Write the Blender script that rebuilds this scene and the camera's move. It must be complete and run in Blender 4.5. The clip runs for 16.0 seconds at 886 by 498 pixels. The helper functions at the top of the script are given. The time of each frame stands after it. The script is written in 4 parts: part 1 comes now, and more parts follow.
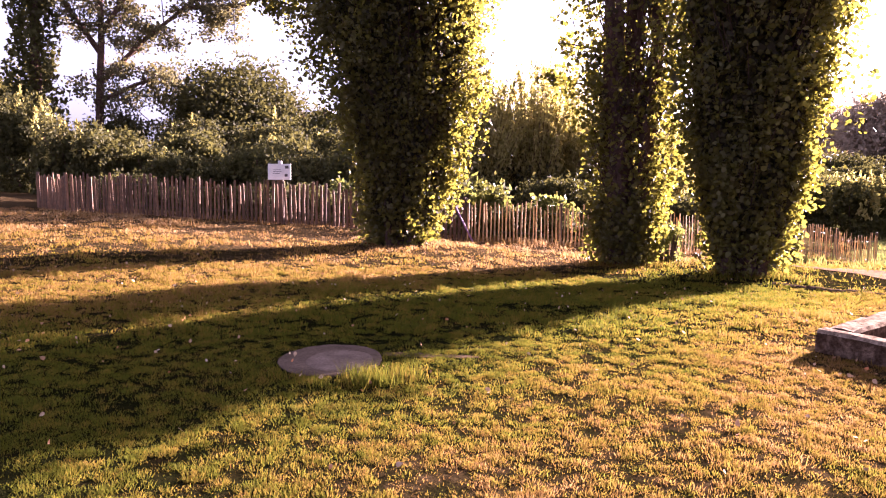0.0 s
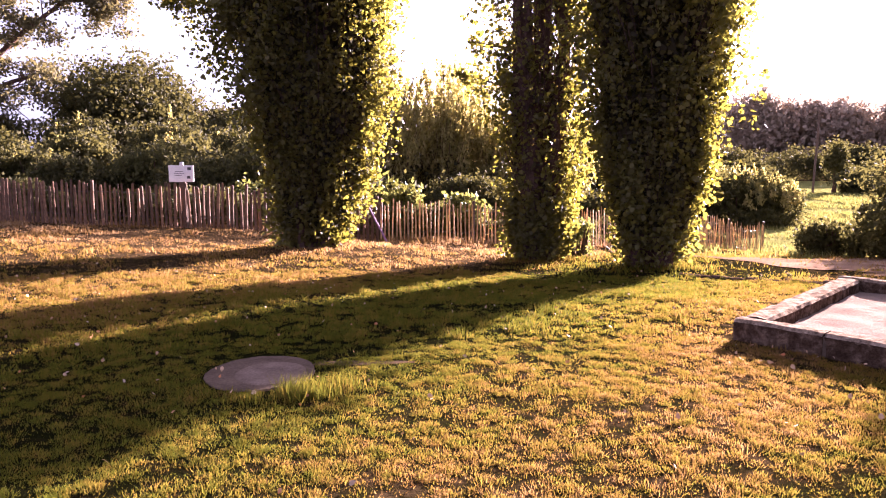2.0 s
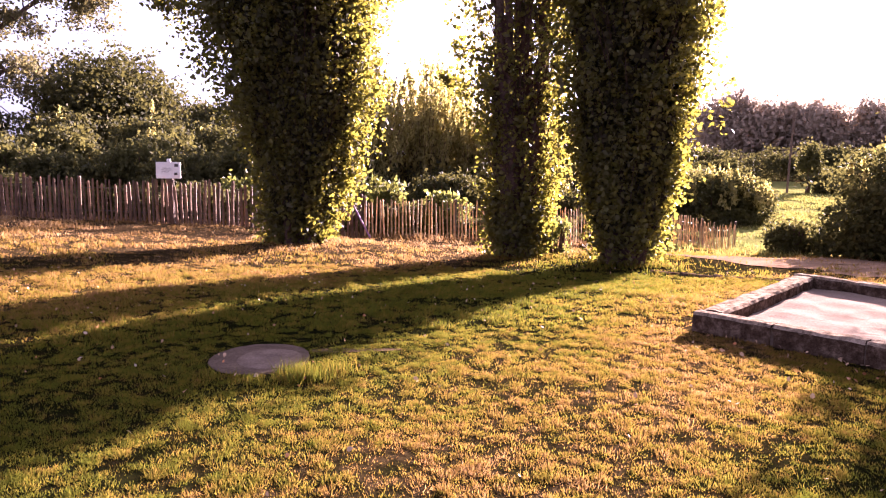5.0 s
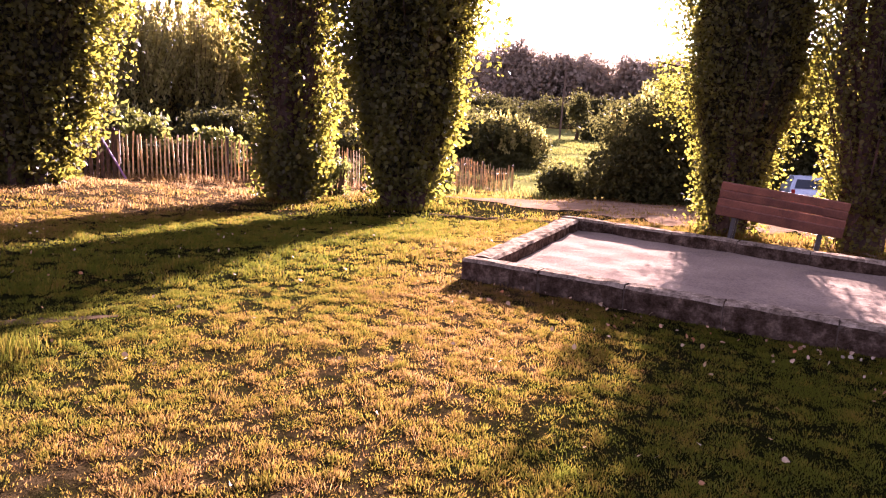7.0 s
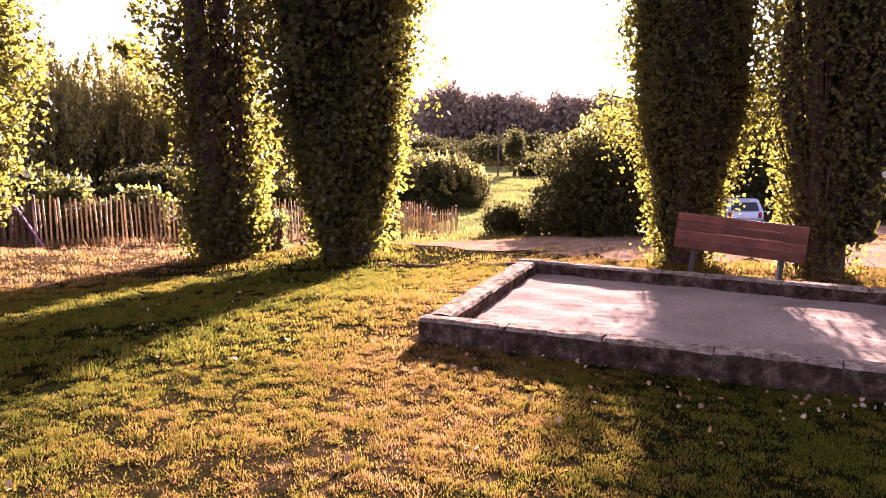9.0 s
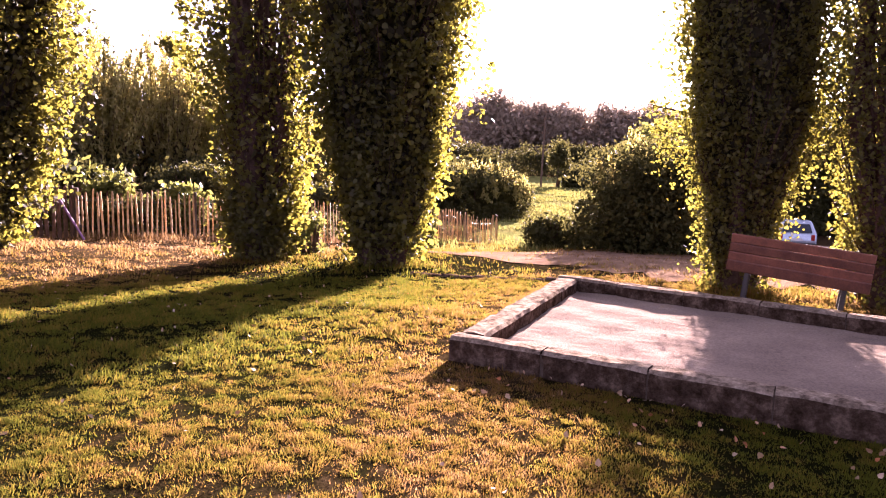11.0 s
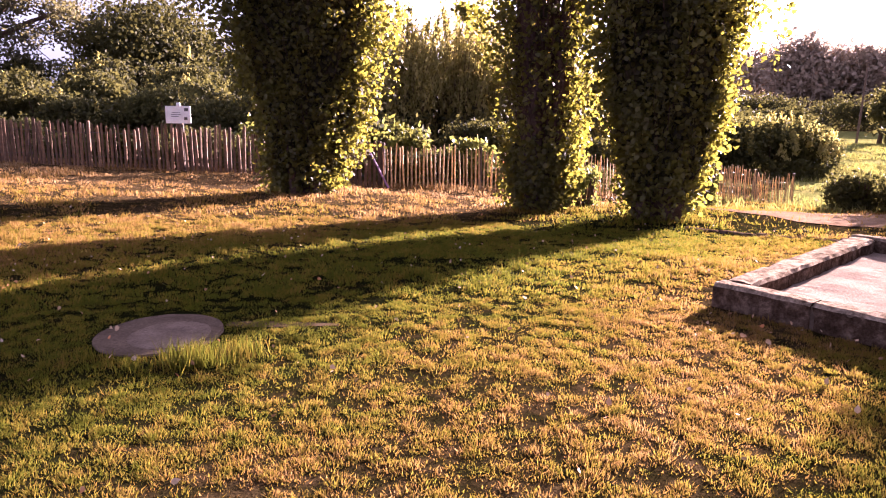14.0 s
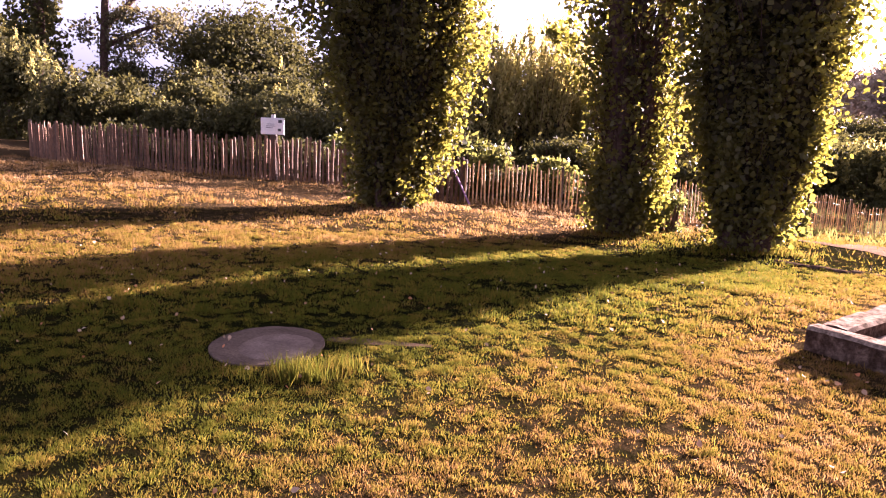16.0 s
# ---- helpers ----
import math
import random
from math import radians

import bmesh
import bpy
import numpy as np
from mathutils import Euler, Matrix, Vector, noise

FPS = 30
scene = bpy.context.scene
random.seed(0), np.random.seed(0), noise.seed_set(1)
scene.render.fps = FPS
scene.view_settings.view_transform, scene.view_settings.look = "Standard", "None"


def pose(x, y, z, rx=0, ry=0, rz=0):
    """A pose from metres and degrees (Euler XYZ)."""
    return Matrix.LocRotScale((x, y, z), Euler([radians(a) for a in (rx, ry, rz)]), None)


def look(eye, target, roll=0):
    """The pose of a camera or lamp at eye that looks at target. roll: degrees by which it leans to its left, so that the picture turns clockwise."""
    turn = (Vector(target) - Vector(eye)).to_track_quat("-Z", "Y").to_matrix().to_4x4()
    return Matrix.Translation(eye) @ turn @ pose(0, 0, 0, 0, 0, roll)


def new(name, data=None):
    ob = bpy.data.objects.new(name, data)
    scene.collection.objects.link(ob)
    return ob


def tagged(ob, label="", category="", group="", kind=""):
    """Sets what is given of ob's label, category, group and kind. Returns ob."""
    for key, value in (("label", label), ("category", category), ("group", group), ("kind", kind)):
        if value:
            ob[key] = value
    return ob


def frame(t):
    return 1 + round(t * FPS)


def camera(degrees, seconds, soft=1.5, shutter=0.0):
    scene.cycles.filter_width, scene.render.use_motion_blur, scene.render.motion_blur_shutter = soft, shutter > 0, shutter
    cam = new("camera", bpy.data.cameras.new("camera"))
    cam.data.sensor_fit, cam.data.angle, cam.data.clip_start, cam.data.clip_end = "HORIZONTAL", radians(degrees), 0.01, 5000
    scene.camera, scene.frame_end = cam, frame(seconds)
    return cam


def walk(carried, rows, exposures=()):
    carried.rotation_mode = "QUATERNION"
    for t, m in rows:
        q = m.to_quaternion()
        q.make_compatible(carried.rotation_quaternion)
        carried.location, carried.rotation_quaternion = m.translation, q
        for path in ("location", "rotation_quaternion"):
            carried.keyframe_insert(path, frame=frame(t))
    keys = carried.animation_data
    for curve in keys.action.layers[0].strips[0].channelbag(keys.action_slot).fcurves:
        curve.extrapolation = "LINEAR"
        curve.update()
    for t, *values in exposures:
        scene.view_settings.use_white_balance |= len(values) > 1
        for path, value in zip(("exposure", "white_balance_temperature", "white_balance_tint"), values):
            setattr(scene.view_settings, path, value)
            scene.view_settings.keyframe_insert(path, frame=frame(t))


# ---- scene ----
# the camera and its walk
cam = camera(65.0, 16.0, soft=1.1)
PATH = [
    (0.0, (0.347, -0.108, 1.501), (-1.080, 9.727, 0.390), 0.67),
    (0.5, (0.274, -0.109, 1.535), (-1.650, 9.646, 0.471), -0.04),
    (1.0, (0.115, -0.013, 1.527), (-1.089, 9.877, 0.671), -3.40),
    (1.5, (0.071, 0.008, 1.518), (0.096, 9.955, 0.489), 0.77),
    (2.0, (0.125, -0.005, 1.529), (0.039, 9.930, 0.391), -0.15),
    (2.5, (0.251, -0.087, 1.470), (-0.146, 9.834, 0.279), 1.33),
    (3.0, (0.282, -0.178, 1.478), (-0.661, 9.743, 0.651), 0.34),
    (3.2, (0.248, -0.208, 1.484), (-0.760, 9.693, 0.516), 1.08),
    (5.3, (0.098, -0.531, 1.597), (0.968, 9.360, 0.413), -0.04),
    (5.5, (0.159, -0.477, 1.567), (1.880, 9.325, 0.593), -0.50),
    (6.0, (0.212, -0.090, 1.557), (3.001, 9.291, -0.494), 2.68),
    (6.5, (0.455, 0.031, 1.530), (3.347, 9.478, -0.017), 2.90),
    (7.0, (0.538, 0.224, 1.508), (3.611, 9.543, -0.420), 2.46),
    (7.5, (0.516, 0.438, 1.536), (4.468, 9.549, 0.362), 0.32),
    (8.0, (0.447, 0.586, 1.517), (4.415, 9.641, 0.016), 0.58),
    (8.5, (0.507, 0.743, 1.551), (4.278, 9.810, -0.339), 0.11),
    (8.7, (0.622, 0.792, 1.535), (4.421, 9.926, 0.076), -0.74),
    (10.8, (0.832, 1.240, 1.515), (5.157, 10.201, 0.512), 2.51),
    (11.0, (0.858, 1.199, 1.527), (4.175, 10.551, 0.292), 1.42),
    (11.5, (0.847, 0.874, 1.630), (2.110, 10.683, 0.151), -1.63),
    (12.0, (0.750, 0.922, 1.513), (1.074, 10.808, 0.043), -2.06),
    (12.5, (0.680, 0.790, 1.452), (1.468, 10.528, -0.685), -2.92),
    (13.0, (0.489, 0.699, 1.510), (0.076, 10.558, -0.109), -0.51),
    (13.5, (0.769, 0.747, 1.509), (0.710, 10.580, -0.311), 1.51),
    (14.0, (0.853, 0.711, 1.467), (0.307, 10.516, -0.420), 0.42),
    (14.5, (0.811, 0.609, 1.493), (-0.715, 10.326, -0.312), -0.64),
    (15.0, (0.837, 0.536, 1.557), (-1.060, 10.212, -0.110), -0.40),
    (15.5, (0.778, 0.457, 1.634), (-1.481, 10.057, -0.020), 0.57),
    (16.0, (0.706, 0.515, 1.623), (-0.869, 10.234, -0.127), 2.13),
]
walk(cam, [(t, look(eye, target, roll)) for t, eye, target, roll in PATH],
     [(0.0, 3.90, 5450, 51), (3.2, 3.90, 5450, 51), (6.0, 3.89, 5450, 51), (11.0, 3.82, 5450, 51), (16.0, 3.80, 5450, 51)])

# light: a low evening sun behind the poplars, and the sky
SUN_AZ, SUN_EL = 37.5, 15.2
world = bpy.data.worlds.new("evening_sky")
scene.world = world
world.use_nodes = True
wn = world.node_tree.nodes
wl = world.node_tree.links
sky = wn.new("ShaderNodeTexSky")
sky.sky_type = "NISHITA"
sky.sun_disc = False
sky.sun_elevation = radians(SUN_EL)
sky.sun_rotation = radians(SUN_AZ)
sky.air_density, sky.dust_density = 1.0, 4.5
haze = wn.new("ShaderNodeHueSaturation")
haze.inputs["Saturation"].default_value = 0.18
wl.new(sky.outputs[0], haze.inputs["Color"])
veil = wn.new("ShaderNodeMix")
veil.data_type, veil.blend_type = "RGBA", "ADD"
veil.inputs[0].default_value, veil.inputs[7].default_value = 1.0, (0.55, 0.53, 0.56, 1)
wl.new(haze.outputs[0], veil.inputs[6])
wl.new(veil.outputs[2], wn["Background"].inputs[0])
wn["Background"].inputs[1].default_value = 0.027
sun = new("sun", bpy.data.lights.new("sun", "SUN"))
sun.data.energy, sun.data.angle, sun.data.color = 5.0, radians(0.6), (1.0, 0.84, 0.60)
sd = Vector((math.sin(radians(SUN_AZ)) * math.cos(radians(SUN_EL)), math.cos(radians(SUN_AZ)) * math.cos(radians(SUN_EL)), math.sin(radians(SUN_EL))))
sun.matrix_world = look(sd * 60, (0, 0, 0))

rng = np.random.default_rng(7)


# materials
def nodes_of(name):
    m = bpy.data.materials.new(name)
    m.use_nodes = True
    t = m.node_tree
    return m, t.nodes, t.links, t.nodes["Principled BSDF"]


def ramp(n, l, src, stops):
    r = n.new("ShaderNodeValToRGB")
    el = r.color_ramp.elements
    while len(el) < len(stops):
        el.new(0.5)
    for e, (p, c) in zip(el, stops):
        e.position, e.color = p, (*c, 1)
    l.new(src, r.inputs[0])
    return r.outputs[0]


def noise_tex(n, l, scale, detail=4.0, rough=0.6, co=None):
    t = n.new("ShaderNodeTexNoise")
    t.inputs["Scale"].default_value, t.inputs["Detail"].default_value, t.inputs["Roughness"].default_value = scale, detail, rough
    if co is None:
        g = n.new("ShaderNodeNewGeometry")
        co = g.outputs["Position"]
    l.new(co, t.inputs["Vector"])
    return t.outputs["Fac"]


def mix(n, l, fac, a, b, mode="MIX"):
    m = n.new("ShaderNodeMix")
    m.data_type, m.blend_type = "RGBA", mode
    for sock, v in ((m.inputs[0], fac), (m.inputs[6], a), (m.inputs[7], b)):
        if isinstance(v, (int, float)):
            sock.default_value = v
        elif isinstance(v, tuple):
            sock.default_value = (*v, 1)
        else:
            l.new(v, sock)
    return m.outputs[2]


def bump(n, l, p, height, strength, dist):
    b = n.new("ShaderNodeBump")
    b.inputs["Strength"].default_value, b.inputs["Distance"].default_value = strength, dist
    l.new(height, b.inputs["Height"])
    l.new(b.outputs[0], p.inputs["Normal"])


def surface(name, stops, scale, fine, rough=0.85, relief=0.4, depth=0.01, metal=0.0, vary=0.0):
    """A surface whose colour follows a coarse and a fine noise, with fine relief."""
    m, n, l, p = nodes_of(name)
    a = ramp(n, l, noise_tex(n, l, scale), stops)
    f = noise_tex(n, l, fine, 5, 0.7)
    c = mix(n, l, 0.55, a, ramp(n, l, f, [(0.3, (0.25, 0.25, 0.25)), (0.7, (0.8, 0.8, 0.8))]), "OVERLAY")
    if vary:
        o = n.new("ShaderNodeObjectInfo")
        k = n.new("ShaderNodeMapRange")
        k.inputs[3].default_value, k.inputs[4].default_value = 1 - vary, 1 + vary
        l.new(o.outputs["Random"], k.inputs[0])
        h = n.new("ShaderNodeHueSaturation")
        l.new(k.outputs[0], h.inputs["Value"])
        l.new(c, h.inputs["Color"])
        c = h.outputs[0]
    l.new(c, p.inputs["Base Color"])
    p.inputs["Specular IOR Level"].default_value = 0.0 if rough > 0.92 else 0.35
    p.inputs["Roughness"].default_value, p.inputs["Metallic"].default_value = rough, metal
    bump(n, l, p, f, relief, depth)
    return m


def leafy(name, dark, mid, light, through_col, amount=0.5, patch=0.5, rough=0.5):
    """Leaves: each with its own tone, some light passing through."""
    m, n, l, p = nodes_of(name)
    g = n.new("ShaderNodeNewGeometry")
    c = ramp(n, l, g.outputs["Random Per Island"], [(0.0, dark), (0.5, mid), (1.0, light)])
    big = noise_tex(n, l, patch, 2)
    c = mix(n, l, 0.5, c, ramp(n, l, big, [(0.35, (0.35, 0.35, 0.35)), (0.65, (0.62, 0.62, 0.62))]), "OVERLAY")
    l.new(c, p.inputs["Base Color"])
    p.inputs["Roughness"].default_value = rough
    p.inputs["Specular IOR Level"].default_value = 0.25 if rough < 0.7 else 0.08
    t = n.new("ShaderNodeBsdfTranslucent")
    tc = mix(n, l, 0.6, c, through_col)
    l.new(tc, t.inputs[0])
    ms = n.new("ShaderNodeMixShader")
    ms.inputs[0].default_value = amount
    l.new(p.outputs[0], ms.inputs[1])
    l.new(t.outputs[0], ms.inputs[2])
    l.new(ms.outputs[0], n["Material Output"].inputs[0])
    return m


def dryness(n, l):
    """Where the lawn is parched: broad patches, more to the sunny side and up the bank, less round the manhole."""
    g = n.new("ShaderNodeNewGeometry")
    a = noise_tex(n, l, 0.55, 3, 0.6)
    b = noise_tex(n, l, 6.5, 3, 0.6)
    x = n.new("ShaderNodeSeparateXYZ")
    l.new(g.outputs["Position"], x.inputs[0])

    def op(kind, u, v):
        q = n.new("ShaderNodeMath")
        q.operation = kind
        for i, w in enumerate((u, v)):
            if isinstance(w, (int, float)):
                q.inputs[i].default_value = w
            else:
                l.new(w, q.inputs[i])
        return q.outputs[0]
    # distance from a line through the greener strip
    s = op("ADD", op("MULTIPLY", x.outputs[0], 0.72), op("MULTIPLY", x.outputs[1], -0.55))
    s = op("ABSOLUTE", op("ADD", s, 4.3), 0)
    s = op("MAXIMUM", op("SUBTRACT", s, 0.9), 0.0)
    s = op("MINIMUM", op("MULTIPLY", s, 0.185), 0.36)
    s = op("ADD", s, op("MINIMUM", op("MAXIMUM", op("MULTIPLY", op("SUBTRACT", x.outputs[1], 11.5), 0.055), 0.0), 0.30))
    v = op("ADD", op("ADD", s, op("MULTIPLY", a, 0.65)), op("MULTIPLY", b, 1.1))
    u = op("ADD", op("MULTIPLY", x.outputs[0], 0.2), op("MULTIPLY", x.outputs[1], -0.15))
    u = op("MINIMUM", op("MAXIMUM", op("ADD", u, 0.2), 0.0), 0.46)
    u = op("MINIMUM", u, op("MAXIMUM", op("MULTIPLY", op("SUBTRACT", 5.6, x.outputs[0]), 0.3), 0.0))
    return op("SUBTRACT", op("SUBTRACT", v, u), 0.755)


def lawn_material():
    m, n, l, p = nodes_of("dry_lawn")
    d = dryness(n, l)
    f = noise_tex(n, l, 60, 4, 0.7)
    c = ramp(n, l, d, [(0.15, (0.010, 0.010, 0.003)), (0.4, (0.018, 0.013, 0.005)), (0.7, (0.05, 0.032, 0.015))])
    c = mix(n, l, 0.6, c, ramp(n, l, f, [(0.3, (0.2, 0.2, 0.2)), (0.7, (0.75, 0.75, 0.75))]), "OVERLAY")
    l.new(c, p.inputs["Base Color"])
    p.inputs["Roughness"].default_value = 1.0
    p.inputs["Specular IOR Level"].default_value = 0.0
    k = n.new("ShaderNodeMath")
    l.new(f, k.inputs[0])
    l.new(noise_tex(n, l, 11, 3, 0.6), k.inputs[1])
    bump(n, l, p, k.outputs[0], 0.8, 0.06)
    return m


def grass_material():
    m, n, l, p = nodes_of("grass_blades")
    d = dryness(n, l)
    g = n.new("ShaderNodeNewGeometry")
    q = n.new("ShaderNodeMath")
    q.operation = "MULTIPLY_ADD"
    q.inputs[1].default_value, q.inputs[2].default_value = 0.36, -0.18
    l.new(g.outputs["Random Per Island"], q.inputs[0])
    w = n.new("ShaderNodeMath")
    l.new(d, w.inputs[0])
    l.new(q.outputs[0], w.inputs[1])
    c = ramp(n, l, w.outputs[0], [(0.08, (0.076, 0.078, 0.007)), (0.32, (0.150, 0.111, 0.013)), (0.56, (0.174, 0.095, 0.022)), (0.86, (0.270, 0.158, 0.064)), (1.0, (0.34, 0.225, 0.115))])
    l.new(c, p.inputs["Base Color"])
    p.inputs["Roughness"].default_value = 0.8
    p.inputs["Specular IOR Level"].default_value = 0.04
    t = n.new("ShaderNodeBsdfTranslucent")
    l.new(c, t.inputs[0])
    ms = n.new("ShaderNodeMixShader")
    ms.inputs[0].default_value = 0.56
    l.new(p.outputs[0], ms.inputs[1])
    l.new(t.outputs[0], ms.inputs[2])
    l.new(ms.outputs[0], n["Material Output"].inputs[0])
    return m


def plain(name, col, rough=0.5, metal=0.0):
    return surface(name, [(0.3, tuple(v * 0.85 for v in col)), (0.7, col)], 6, 60, rough, 0.15, 0.002, metal)


M_LAWN, M_GRASS = lawn_material(), grass_material()
M_GRAVEL = surface("pale_gravel", [(0.3, (0.125, 0.076, 0.045)), (0.7, (0.215, 0.140, 0.090))], 0.9, 70, 0.95, 0.9, 0.02)
M_SAND = surface("grey_sand", [(0.3, (0.150, 0.112, 0.086)), (0.7, (0.242, 0.182, 0.138))], 1.3, 45, 0.95, 0.6, 0.012)
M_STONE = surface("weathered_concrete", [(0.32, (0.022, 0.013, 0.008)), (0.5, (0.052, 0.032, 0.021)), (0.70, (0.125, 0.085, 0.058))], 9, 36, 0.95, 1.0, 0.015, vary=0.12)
M_LID = surface("manhole_concrete", [(0.3, (0.060, 0.042, 0.030)), (0.7, (0.109, 0.078, 0.055))], 4, 50, 0.95, 0.5, 0.006)
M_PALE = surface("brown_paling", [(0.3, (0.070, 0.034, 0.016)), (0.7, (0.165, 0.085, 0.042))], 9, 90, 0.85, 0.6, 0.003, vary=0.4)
# paler copy of the paling wood, low sun from behind put into colour
M_PALE_LIT = surface("sunlit_paling", [(0.3, (0.34, 0.19, 0.078)), (0.7, (0.66, 0.42, 0.19))], 9, 90, 0.85, 0.6, 0.003, vary=0.45)
M_POST = surface("fence_post_wood", [(0.3, (0.06, 0.036, 0.022)), (0.7, (0.125, 0.08, 0.05))], 7, 70, 0.85, 0.6, 0.004, vary=0.2)
M_BENCH = surface("stained_bench_wood", [(0.3, (0.095, 0.031, 0.016)), (0.7, (0.19, 0.066, 0.034))], 5, 55, 0.55, 0.4, 0.003, vary=0.2)
M_STEEL = plain("dark_steel", (0.08, 0.07, 0.065), 0.5, 0.6)
M_BARK = surface("poplar_bark", [(0.3, (0.044, 0.026, 0.019)), (0.7, (0.115, 0.070, 0.050))], 6, 30, 0.95, 1.0, 0.02)
M_POPLAR = leafy("poplar_leaves", (0.030, 0.026, 0.012), (0.050, 0.045, 0.017), (0.088, 0.082, 0.025), (0.44, 0.38, 0.03), 0.42, 0.8, 0.62)
# darker copy of the poplar leaf, shade inside the crown put into colour
M_POPLAR_SHADE = leafy("poplar_shaded_leaves", (0.024, 0.019, 0.012), (0.038, 0.031, 0.016), (0.062, 0.053, 0.022), (0.16, 0.14, 0.02), 0.2, 0.8, 0.75)
M_BUSH = leafy("shrub_leaves", (0.028, 0.028, 0.010), (0.052, 0.050, 0.017), (0.086, 0.080, 0.026), (0.17, 0.15, 0.035), 0.32, 0.7, 0.8)
M_HEDGE = leafy("hedge_leaves", (0.032, 0.031, 0.011), (0.056, 0.053, 0.017), (0.090, 0.082, 0.026), (0.17, 0.15, 0.035), 0.3, 0.9, 0.8)
M_WILLOW = leafy("willow_body_leaves", (0.141, 0.125, 0.045), (0.243, 0.211, 0.074), (0.384, 0.326, 0.122), (0.58, 0.48, 0.11), 0.52, 0.5, 0.8)
# distance haze over the far wood is put into this pale leaf colour
M_FAR_HAZE = leafy("far_wood_hazed_leaves", (0.34, 0.262, 0.178), (0.38, 0.295, 0.20), (0.42, 0.325, 0.22), (0.42, 0.34, 0.26), 0.45, 0.08, 0.9)
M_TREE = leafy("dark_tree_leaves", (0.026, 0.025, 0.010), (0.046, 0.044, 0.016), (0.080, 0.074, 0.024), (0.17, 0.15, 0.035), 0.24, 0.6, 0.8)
M_ACACIA = leafy("acacia_leaves", (0.045, 0.040, 0.022), (0.075, 0.066, 0.034), (0.12, 0.104, 0.05), (0.26, 0.22, 0.07), 0.3, 0.4, 0.8)
M_BRIGHT = leafy("bright_leaves", (0.05, 0.06, 0.014), (0.085, 0.095, 0.02), (0.125, 0.13, 0.034), (0.30, 0.28, 0.05), 0.4, 0.8)
M_WHITE = plain("white_paint", (0.75, 0.72, 0.68), 0.5)
M_GREEN = plain("pale_green_gate_paint", (0.14, 0.33, 0.19), 0.45)


# small builders
def part(name, bm, material, parent, label=""):
    """Links a bmesh as one mesh object under a thing or a part."""
    me = bpy.data.meshes.new(name)
    bm.to_mesh(me)
    bm.free()
    if material:
        me.materials.append(material)
    ob = new(name, me)
    if parent is not None:
        ob.parent = parent
    if label:
        ob["label"] = label
    return ob


def thing(name, m=Matrix(), **tags):
    ob = new(name)
    ob.matrix_world = m
    return tagged(ob, **tags)


def box(bm, sx, sy, sz, m=Matrix(), bevel=0.0, seg=1):
    """A box on its base centre."""
    r = bmesh.ops.create_cube(bm, size=1.0)
    vs = r["verts"]
    bmesh.ops.transform(bm, matrix=m @ Matrix.Translation((0, 0, sz / 2)) @ Matrix.Diagonal((sx, sy, sz, 1)), verts=vs)
    if bevel:
        es = list({e for v in vs for e in v.link_edges})
        bmesh.ops.bevel(bm, geom=es, offset=bevel, segments=seg, affect="EDGES")
    return bm


def rod(bm, a, b, r0, r1=None, n=8):
    a, b = Vector(a), Vector(b)
    d = b - a
    m = Matrix.Translation((a + b) / 2) @ d.to_track_quat("Z", "Y").to_matrix().to_4x4()
    bmesh.ops.create_cone(bm, cap_ends=True, segments=n, radius1=r0, radius2=r0 if r1 is None else r1, depth=d.length, matrix=m)
    return bm


def B():
    return bmesh.new()


def mesh_np(name, verts, faces, material, smooth=False):
    """A mesh from numpy arrays whose faces all have one number of corners."""
    me = bpy.data.meshes.new(name)
    k = faces.shape[1]
    me.vertices.add(len(verts))
    me.vertices.foreach_set("co", verts.astype(np.float32).ravel())
    me.loops.add(faces.size)
    me.loops.foreach_set("vertex_index", faces.astype(np.int32).ravel())
    me.polygons.add(len(faces))
    me.polygons.foreach_set("loop_start", np.arange(0, faces.size, k, dtype=np.int32))
    if smooth:
        me.polygons.foreach_set("use_smooth", np.ones(len(faces), dtype=bool))
    me.update(calc_edges=True)
    me.materials.append(material)
    return me


def leaf_mesh(name, c, size, material, aspect=0.75, up=0.0, seed=1):
    """Small bent leaves, one diamond each, at the places c; up leans their long axis upright."""
    r = np.random.default_rng(seed)
    n = len(c)
    a = r.normal(size=(n, 3))
    a[:, 2] += up * 2.5
    a /= np.linalg.norm(a, axis=1)[:, None]
    b = np.cross(a, r.normal(size=(n, 3)))
    b /= np.linalg.norm(b, axis=1)[:, None]
    w = np.cross(a, b)
    s = (size * r.uniform(0.6, 1.35, n))[:, None]
    k = s * 0.5 * aspect
    if size >= 0.1:
        v = np.stack([c - a * s * 0.58, c - a * s * 0.08 + b * k * 1.2 + w * s * 0.10, c + a * s * 0.62, c - a * s * 0.08 - b * k * 1.2 + w * s * 0.10], 1)
        return mesh_np(name, v.reshape(-1, 3), np.arange(n * 4).reshape(-1, 4), material)
    v = np.stack([c - a * s * 0.5, c - a * s * 0.28 + b * k * 0.85 + w * s * 0.10, c + a * s * 0.08 + b * k * 0.8 + w * s * 0.10, c + a * s * 0.55,
                  c + a * s * 0.08 - b * k * 0.8 + w * s * 0.10, c - a * s * 0.28 - b * k * 0.85 + w * s * 0.10], 1)
    return mesh_np(name, v.reshape(-1, 3), np.arange(n * 6).reshape(-1, 6), material)


